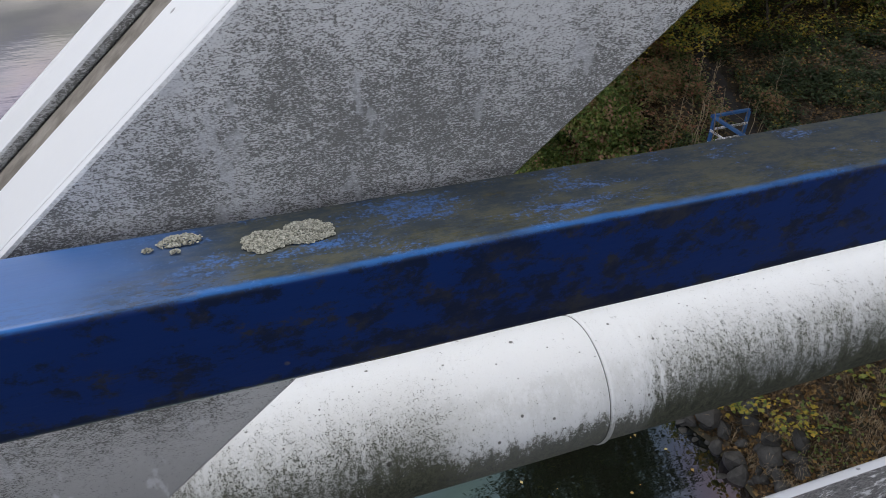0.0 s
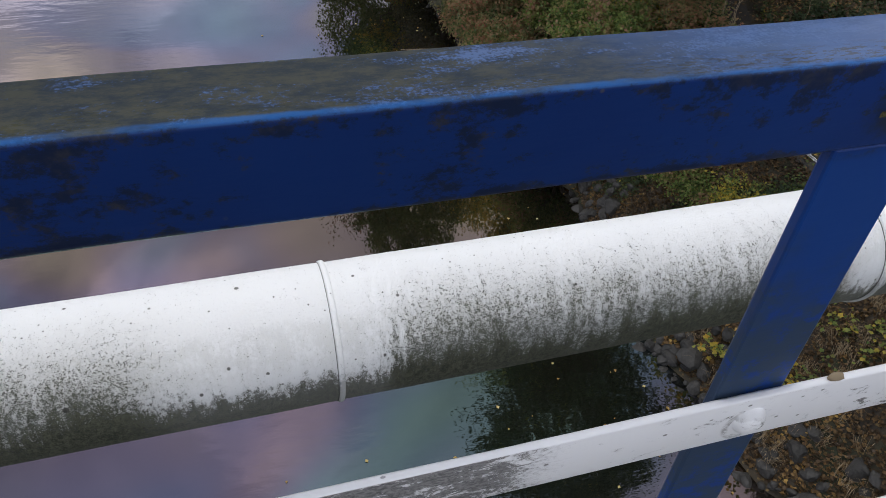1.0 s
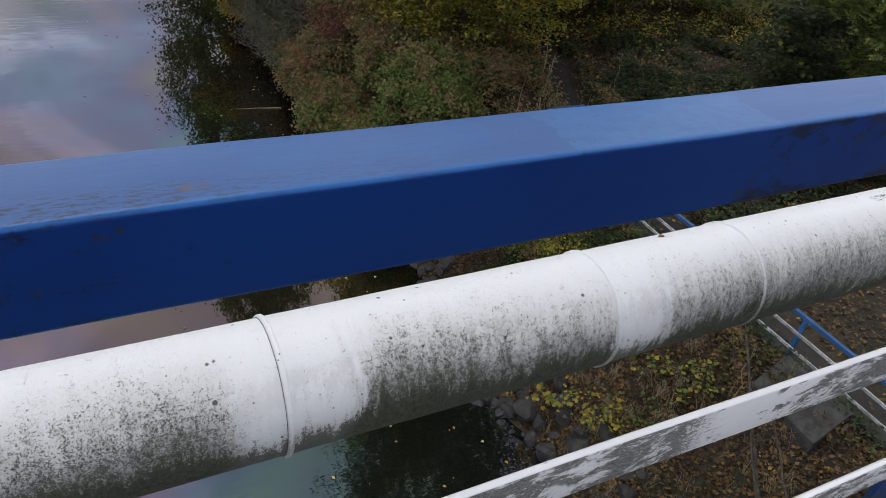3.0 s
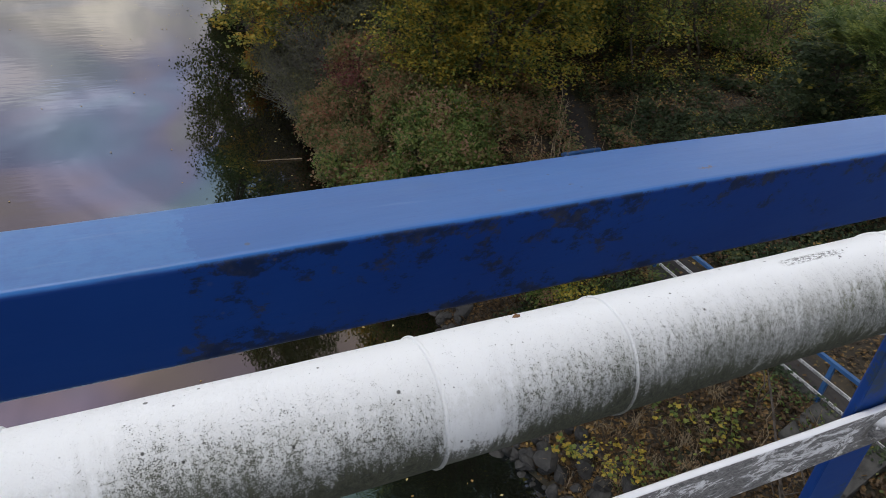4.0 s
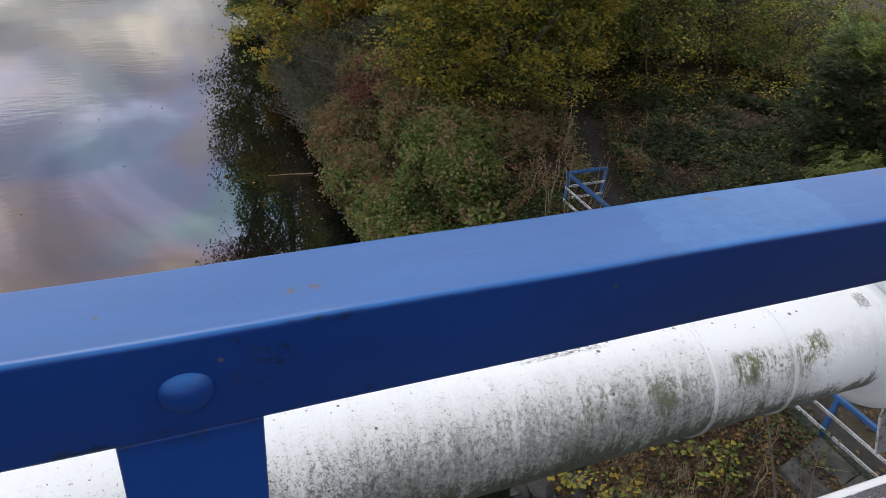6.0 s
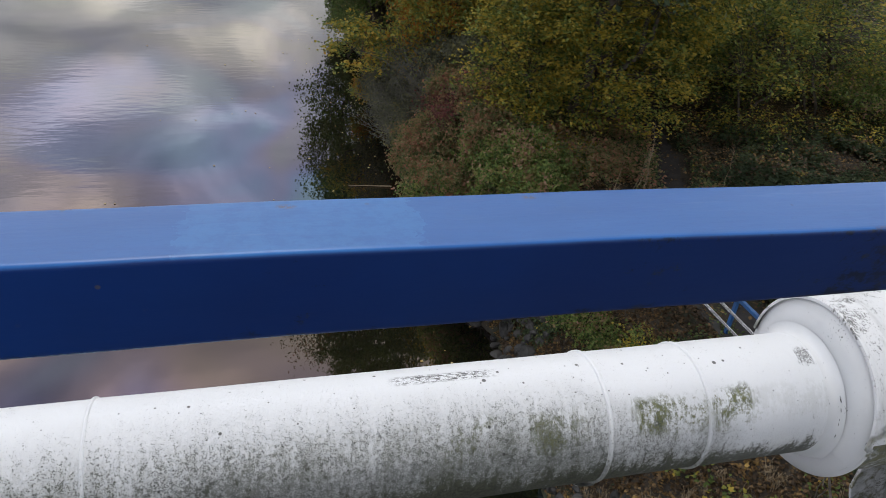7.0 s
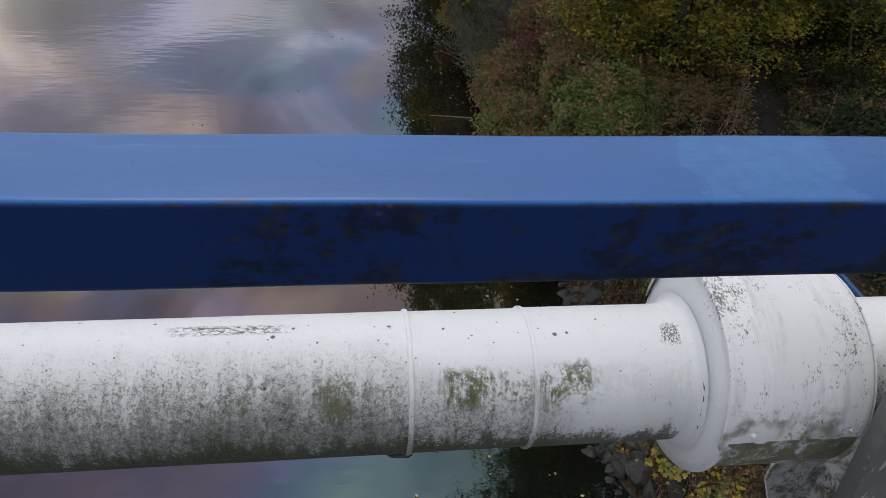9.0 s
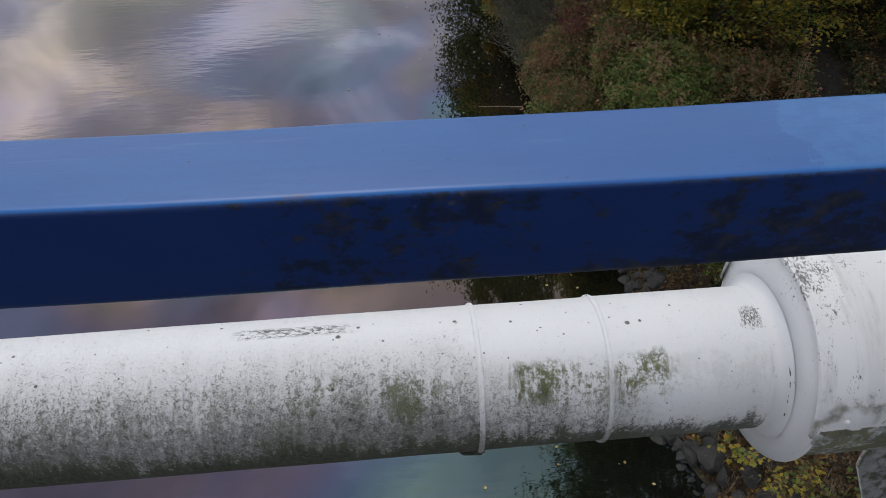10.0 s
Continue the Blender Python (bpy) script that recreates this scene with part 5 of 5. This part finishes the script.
shrub("shrub", "green and brown dogwood shrub over the waterline", "shrub", rooted(10.4, 18.6), (10.0, 18.5, -10.2), (1.5, 2.4, 1.0), 270, 44, (0.15, 0.15, 0.09), 0.105, "leaf_dogwood", low=-0.6)
shrub("shrub", "low green shrub beside the bank railing", "shrub", rooted(11.6, 16.6), (11.5, 16.4, -9.1), (1.2, 1.6, 0.8), 220, 44, (0.17, 0.17, 0.10), 0.105, "leaf_dogwood", low=-0.4)
shrub("shrub", "olive green shrub in front of the path", "shrub", rooted(12.6, 19.0), (12.3, 18.8, -8.3), (1.2, 1.4, 0.8), 320, 40, (0.16, 0.16, 0.10), 0.10, "leaf_yellowgreen", low=-0.4)
shrub("shrub", "green shrub between bank wall and stones", "shrub", rooted(10.9, 12.6), (10.9, 12.6, -9.4), (0.9, 1.5, 0.4), 230, 34, (0.16, 0.16, 0.09), 0.06, "leaf_scrub", low=-0.3)
shrub("shrub", "small yellowing shrub on the bank", "shrub", rooted(11.3, 10.2), (11.3, 10.2, -8.9), (0.8, 1.2, 0.4), 110, 22, (0.15, 0.15, 0.09), 0.06, "leaf_sapling", low=-0.3)
for k in range(7):
    x, y = 23.5 + 1.9 * k, 19.5 + 2.0 * math.sin(k * 2.1)
    shrub("shrub", "dark undergrowth shrub on the rising bank", "shrub", rooted(x, y), (x, y, float(land(x, y)) + 0.8), (1.5, 1.5, 0.7), 90, 26, (0.26, 0.26, 0.12), 0.085, "leaf_scrub", low=-0.3, group="undergrowth shrubs")


# a belt of scrub that hangs over the waterline, and a second row behind it
BELT = (("leaf_scrub", "olive dogwood scrub hanging over the water", 16.6, 20.6, 60, 0.35), ("leaf_reddish", "russet and olive autumn scrub hanging over the water", 20.2, 26.4, 60, 0.35),
        ("leaf_willow", "thin grey-green willow scrub at the waterline", 26.2, 31.8, 22, 0.3), ("leaf_orange", "orange and green scrub hanging over the water", 32.0, 36.0, 50, 0.35),
        ("leaf_green", "dark green scrub hanging over the water", 36.0, 46.0, 45, 0.35))
for leaf, label, ya, yb, per, lean in BELT:
    for y in np.arange(ya, yb, 1.1):
        for d, lift in ((lean, 0.7), (1.9, 1.1)):
            x = float(shore_x(y)) + d + rng.uniform(-0.2, 0.35)
            yy = float(y + rng.uniform(-0.4, 0.4))
            r = rng.uniform(0.8, 1.25)
            root = rooted(x + 0.35, yy)
            shrub("shrub", label, "shrub", root, (x, yy, root[2] + lift * rng.uniform(0.6, 1.2)), (r, r * 1.1, r * 0.7), 100, per, (0.17, 0.17, 0.10), 0.085, leaf,
                  "grey_twig" if per == 22 else "bark", low=-0.6, group="waterside scrub")

# ash with feathered leaves
def ash_tree(root, center, radii, sprays):
    tree = thing("tree", root, "bright green ash tree with feathered leaves", "tree")
    boughs = shell_points(center, radii, 30, -0.7, 9)
    tips = np.concatenate([b + rng.normal(0, 1, (sprays // 30, 3)) * (0.42, 0.42, 0.16) for b in boughs])
    paths = [bent((root[0], root[1], root[2] - 0.2), center, 0.11, 0.05, 7, 0.03)]
    paths += [bent(center, b, 0.025, 0.008, 4, 0.05) for b in boughs]
    for tip in tips[::5]:
        paths.append(bent(boughs[np.argmin(((boughs - tip) ** 2).sum(1))], tip, 0.008, 0.003, 3, 0.06))
    V, F = limb_mesh(paths, 6)
    link_mesh("trunk", raw("trunk", V, F, True), "bark", tree)
    n, pairs = len(tips) * 3, 5
    base = np.repeat(tips, 3, 0) + rng.normal(0, 0.10, (n, 3))
    out = base - np.array(center)
    out /= np.linalg.norm(out, axis=1, keepdims=True)
    way = out + rng.normal(0, 0.45, (n, 3)) - np.array([0, 0, 0.1])
    way /= np.linalg.norm(way, axis=1, keepdims=True)
    side = np.cross(way, np.array([0, 0, 1.0]) + rng.normal(0, 0.2, (n, 3)))
    side /= np.linalg.norm(side, axis=1, keepdims=True)
    nrm = np.cross(side, way)
    VV, FF = [], []
    off = 0
    for j in range(pairs):
        for sg in (-1, 1):
            p = base + way * (0.05 + 0.065 * j)
            d = side * sg * 0.85 + way * 0.5
            w = np.cross(d, nrm)
            length, wide = 0.135, 0.026
            quad = np.stack([p, p + d * length * 0.45 + w * wide, p + d * length - nrm * 0.015, p + d * length * 0.45 - w * wide], 1)
            VV.append(quad.reshape(-1, 3))
            b = np.arange(n)[:, None] * 4 + off
            FF += [b + [0, 1, 2], b + [0, 2, 3]]
            off += n * 4
    link_mesh("crown", raw("crown", np.concatenate(VV), np.concatenate(FF)), "leaf_ash", tree, "", "stuff")


ash_tree(rooted(20.8, 10.6), (20.4, 10.4, -4.9), (2.3, 2.3, 2.6), 2400)
shrub("tree", "dark green maple under the ash tree", "tree", rooted(22.4, 14.2), (22.0, 13.8, -5.6), (1.8, 1.7, 2.0), 200, 30, (0.30, 0.30, 0.10), 0.17, "leaf_dark", low=-0.8, up=0.6, long=1.1)


# maple saplings on the bank: lobed leaves on thin stems
def sapling(root, top, count, spread, size, leaf, label):
    tree = thing("sapling", root, label, "sapling", "maple saplings on the bank")
    top = np.array(top)
    tips = top + rng.normal(0, 1, (max(3, count // 9), 3)) * np.array(spread)
    paths = [bent((root[0], root[1], root[2] - 0.1), top, 0.014, 0.006, 5, 0.05)] + [bent(top - [0, 0, 0.15], t, 0.006, 0.002, 3, 0.06) for t in tips]
    V, F = limb_mesh(paths, 5)
    link_mesh("stem", raw("stem", V, F, True), "bark", tree)
    at = np.repeat(tips, 9, 0) + rng.normal(0, 0.10, (len(tips) * 9, 3)) * (1, 1, 0.6)
    V, F = lobed_leaves(at, rng.uniform(0.6, 1.15, len(at)) * size, 0.7)
    link_mesh("crown", raw("crown", V, F), leaf, tree)


sapling(rooted(9.9, 8.2), (9.35, 8.1, -10.75), 49, (0.20, 0.24, 0.14), 0.129, "leaf_maple", "maple sapling with bright yellow leaves over the water")
sapling(rooted(10.2, 7.7), (9.9, 7.7, -10.5), 74, (0.34, 0.36, 0.15), 0.106, "leaf_yellowgreen", "maple sapling with green and yellow leaves")
sapling(rooted(11.4, 8.2), (11.2, 8.0, -9.2), 198, (0.42, 0.55, 0.20), 0.110, "leaf_sapling", "bushy maple sapling with yellowing leaves")
sapling(rooted(11.9, 6.6), (11.6, 6.4, -8.9), 123, (0.36, 0.42, 0.20), 0.106, "leaf_sapling", "maple sapling beside the bank wall")
sapling(rooted(12.0, 8.9), (11.8, 8.9, -8.5), 115, (0.35, 0.5, 0.22), 0.103, "leaf_maple", "maple sapling with yellow leaves beside the railing")
sapling(rooted(10.8, 6.4), (10.6, 6.4, -9.8), 82, (0.4, 0.4, 0.15), 0.099, "leaf_green", "low green maple sapling on the bank")
sapling(rooted(11.7, 7.0), (11.5, 6.9, -9.0), 140, (0.36, 0.30, 0.20), 0.106, "leaf_sapling", "green and yellow maple sapling below the railing")
sapling(rooted(11.6, 6.0), (11.4, 6.1, -8.75), 272, (0.42, 0.34, 0.16), 0.106, "leaf_sapling", "leafy green maple sapling with yellow tips")
sapling(rooted(10.2, 6.7), (10.0, 6.7, -10.0), 123, (0.34, 0.34, 0.12), 0.106, "leaf_maple", "low maple sapling with yellow and green leaves")
sapling(rooted(12.5, 6.2), (12.5, 6.0, -8.15), 49, (0.22, 0.22, 0.14), 0.099, "leaf_sapling", "thin maple sapling beside the concrete slab")
sapling(rooted(10.7, 9.6), (10.5, 9.6, -9.9), 74, (0.35, 0.45, 0.14), 0.099, "leaf_yellowgreen", "low maple sapling among fallen leaves")

# dry stalks
for x, y, h, lx, ly in ((12.0, 13.2, 2.1, -0.12, 0.15), (12.35, 13.0, 1.7, 0.35, 0.3), (12.2, 12.7, 1.9, 0.5, 0.3), (12.1, 13.5, 1.6, -0.3, -0.1),
                        (11.2, 5.2, 2.0, 0.1, 0.2), (11.6, 4.6, 1.6, -0.2, 0.1), (15.6, 15.4, 1.6, 0.1, 0.2), (14.2, 17.0, 1.9, -0.1, 0.2), (11.9, 14.0, 2.3, 0.2, 0.1), (12.1, 14.3, 2.5, 0.1, -0.2), (11.7, 13.7, 2.0, -0.2, 0.3),
                        (12.4, 14.4, 2.2, 0.15, 0.2), (11.6, 14.6, 2.4, 0.3, 0.1), (11.5, 13.1, 1.9, -0.25, 0.2), (12.0, 12.2, 1.8, 0.3, 0.1)):
    r = rooted(x, y)
    stalk = thing("dry_stalk", r, "dry brown leafless stalk on the bank", "stalk", "dry stalks")
    paths = [bent(r, (x + lx, y + ly, r[2] + h), 0.013, 0.004, 6, 0.03)]
    for k in range(5):
        s = rng.uniform(0.4, 0.95)
        p = np.array([x + lx * s, y + ly * s, r[2] + h * s])
        paths.append(bent(p, p + rng.normal(0, 0.14, 3) + [0, 0, 0.16], 0.005, 0.002, 3, 0.05))
    V, F = limb_mesh(paths, 5)
    link_mesh("stem", raw("stem", V, F, True), "dry_stem", stalk)

# bare stems of young trees beside the bank wall
for a, b, r in (((11.0, 3.7, -9.7), (11.0, 5.5, -6.9), 0.032), ((10.8, 3.2, -10.2), (10.9, 4.5, -8.4), 0.026), ((11.1, 3.0, -9.6), (11.0, 4.4, -7.8), 0.024)):
    young = thing("young_tree", a, "thin bare brown stem of a young tree on the bank", "young tree", "bare young trees")
    p = np.array(b)
    twigs = [bent(a, b, r, r * 0.6, 6, 0.012)] + [bent(p - [0, 0, 0.25 * k], p + rng.normal(0, 0.3, 3) + [0, 0, 0.25], 0.010, 0.004, 4, 0.05) for k in range(4)]
    V, F = limb_mesh(twigs, 7)
    link_mesh("stem", raw("stem", V, F, True), "bark", young)

# driftwood stick at the waterline
V, F = limb_mesh([bent((8.2, 24.44, WATER_Z + 0.03), (6.59, 24.67, WATER_Z + 0.02), 0.030, 0.012, 6, 0.004)], 6)
stick = link_mesh("driftwood", raw("driftwood", V, F, True), "dry_stem")
tagged(stick, "pale branch floating at the waterline", "driftwood")


# leaf litter, ground cover, floating leaves
def scatter(n, x0, x1, y0, y1, keep=None):
    x, y = rng.uniform(x0, x1, n), rng.uniform(y0, y1, n)
    m = x > shore_x(y) + 0.05
    if keep is not None:
        m &= keep(x, y)
    return x[m], y[m]


def on_path(x, y):
    d = np.full(len(x), 9.0)
    for (ax, ay), (bx, by) in zip(way_pts, way_pts[1:]):
        t = np.clip(((x - ax) * (bx - ax) + (y - ay) * (by - ay)) / ((bx - ax) ** 2 + (by - ay) ** 2), 0, 1)
        d = np.minimum(d, np.hypot(x - ax - t * (bx - ax), y - ay - t * (by - ay)))
    return d < 0.6


x, y = scatter(90000, 8.5, 34, 2.5, 34)
x2, y2 = scatter(34000, 9.0, 12.6, 2.5, 17)
x, y = np.concatenate([x, x2]), np.concatenate([y, y2])
keep = (~on_path(x, y) | (rng.random(len(x)) < 0.22)) & ((x < 15.5) | (rng.random(len(x)) < 0.8))
x, y = x[keep], y[keep]
at = np.stack([x, y, land(x, y) + rng.uniform(0.02, 0.09, len(x))], 1)
n = 46000
xt, yt = rng.uniform(13.6, 33, n), rng.uniform(7.5, 27, n)
ok = ~on_path(xt, yt) & (np.sin(xt * 0.9 + yt * 1.3) + np.sin(xt * 2.1 - yt * 0.8) + rng.normal(0, 0.8, n) > -0.2)
xt, yt = xt[ok], yt[ok]
at = np.concatenate([at, np.stack([xt, yt, land(xt, yt) + rng.uniform(0.15, 0.46, len(xt))], 1)])
V, F = leaf_quads(at, rng.uniform(0.035, 0.10, len(at)), 0.65, 1.25)
litter = link_mesh("leaf_litter", raw("leaf_litter", V, F), "leaf_litter")
tagged(litter, "fallen brown and yellow leaves on the bank", "fallen leaves", "", "stuff")


def cover_patch(label, n, per, x0, x1, y0, y1, leaf, size, tall, lim):
    x, y = scatter(n, x0, x1, y0, y1, lambda a, b: ~on_path(a, b) & (np.sin(a * 1.1 + b * 0.6) * np.sin(b * 0.9 - a * 0.5) + 0.25 * np.sin(a * 3.1 + b * 2.3) > lim))
    x, y = np.repeat(x, per), np.repeat(y, per)
    x, y = x + rng.normal(0, 0.13, len(x)), y + rng.normal(0, 0.13, len(y))
    at = np.stack([x, y, land(x, y) + rng.uniform(0.05, tall, len(x))], 1)
    V, F = leaf_quads(at, rng.uniform(0.6, 1.2, len(at)) * size, 0.6, 1.5)
    ob = link_mesh("ground_cover", raw("ground_cover", V, F), leaf)
    tagged(ob, label, "ground cover", "", "stuff")


cover_patch("dark undergrowth under the trees", 3000, 16, 16.5, 34.0, 15.5, 30.0, "leaf_dark", 0.08, 0.45, -0.25)
cover_patch("dark green nettles and brambles beside the path", 5600, 16, 14.0, 26.0, 8.0, 19.5, "leaf_dark", 0.075, 0.42, -0.55)
cover_patch("yellowing saplings over brown leaf litter", 1500, 14, 16.5, 28.0, 17.0, 27.0, "leaf_yellowgreen", 0.08, 0.9, 0.05)
cover_patch("dark green ivy and nettles on the bank", 1500, 16, 9.9, 12.0, 9.0, 17.0, "leaf_dark", 0.06, 0.25, 0.0)
cover_patch("dark ivy below the bank railing", 700, 16, 12.45, 13.0, 2.6, 8.4, "leaf_dark", 0.06, 0.30, -0.6)
cover_patch("green weeds on the bank", 1300, 12, 10.4, 12.6, 9.5, 22.0, "leaf_green", 0.06, 0.30, 0.0)
cover_patch("sparse green weeds among fallen leaves", 420, 10, 9.9, 12.3, 3.0, 10.0, "leaf_green", 0.055, 0.22, 0.22)
cover_patch("brown leafy undergrowth beside the path", 1700, 14, 11.4, 15.4, 14.6, 22.0, "leaf_reddish", 0.075, 0.7, -0.6)
cover_patch("russet bramble between the path and the trees", 1300, 12, 15.5, 30.0, 16.0, 26.0, "leaf_litter", 0.08, 0.6, -0.3)
cover_patch("low green plants under the trees", 1500, 14, 11.0, 19.0, 17.0, 34.0, "leaf_green", 0.08, 0.5, 0.0)

# dry grass tufts among the stones and at the water's edge
blades_v, blades_f = [], []
for _ in range(150):
    x, y = rng.uniform(9.3, 11.6), rng.uniform(3.0, 9.0)
    if x < shore_x(y) + 0.2:
        continue
    z = float(land(x, y))
    lay = rng.uniform(0, 6.28)
    for _ in range(rng.integers(10, 26)):
        a, h, out = lay + rng.normal(0, 0.8), rng.uniform(0.12, 0.34), rng.uniform(0.10, 0.40)
        px, py = x + rng.normal(0, 0.06), y + rng.normal(0, 0.06)
        w = 0.004
        cs, sn = math.cos(a), math.sin(a)
        b0 = len(blades_v)
        blades_v += [(px - w * sn, py + w * cs, z), (px + w * sn, py - w * cs, z), (px + out * 0.5 * cs + w * sn, py + out * 0.5 * sn - w * cs, z + h),
                     (px + out * 0.5 * cs - w * sn, py + out * 0.5 * sn + w * cs, z + h), (px + out * cs, py + out * sn, z + h * 0.75)]
        blades_f += [(b0, b0 + 1, b0 + 2), (b0, b0 + 2, b0 + 3), (b0 + 3, b0 + 2, b0 + 4)]
grass = link_mesh("dry_grass", raw("dry_grass", blades_v, blades_f), "dry_stem")
tagged(grass, "tufts of dry straw-coloured grass on the bank", "grass", "", "stuff")

n = 210
y = rng.uniform(2, 45, n)
x = shore_x(y) - 0.1 - np.abs(rng.gamma(1.2, 2.2, n))
at = np.stack([x, y, np.full(n, WATER_Z + 0.012)], 1)
V, F = leaf_quads(at, rng.uniform(0.03, 0.085, n), 0.97, 1.3)
afloat = link_mesh("floating_leaves", raw("floating_leaves", V, F), "leaf_floating")
tagged(afloat, "yellow leaves drifting on the dark water", "floating leaves", "", "stuff")

# small leaf stuck on the pipe
cy, cz = pipe_axis(2.305)
V, F = lobed_leaves(np.array([[2.305, cy + 0.0525, cz + 0.1205]]), np.array([0.022]), 0.9)
pipe_leaf = link_mesh("fallen_leaf", raw("fallen_leaf", V, F), "rust")
tagged(pipe_leaf, "small russet leaf stuck on the white pipe", "leaf")
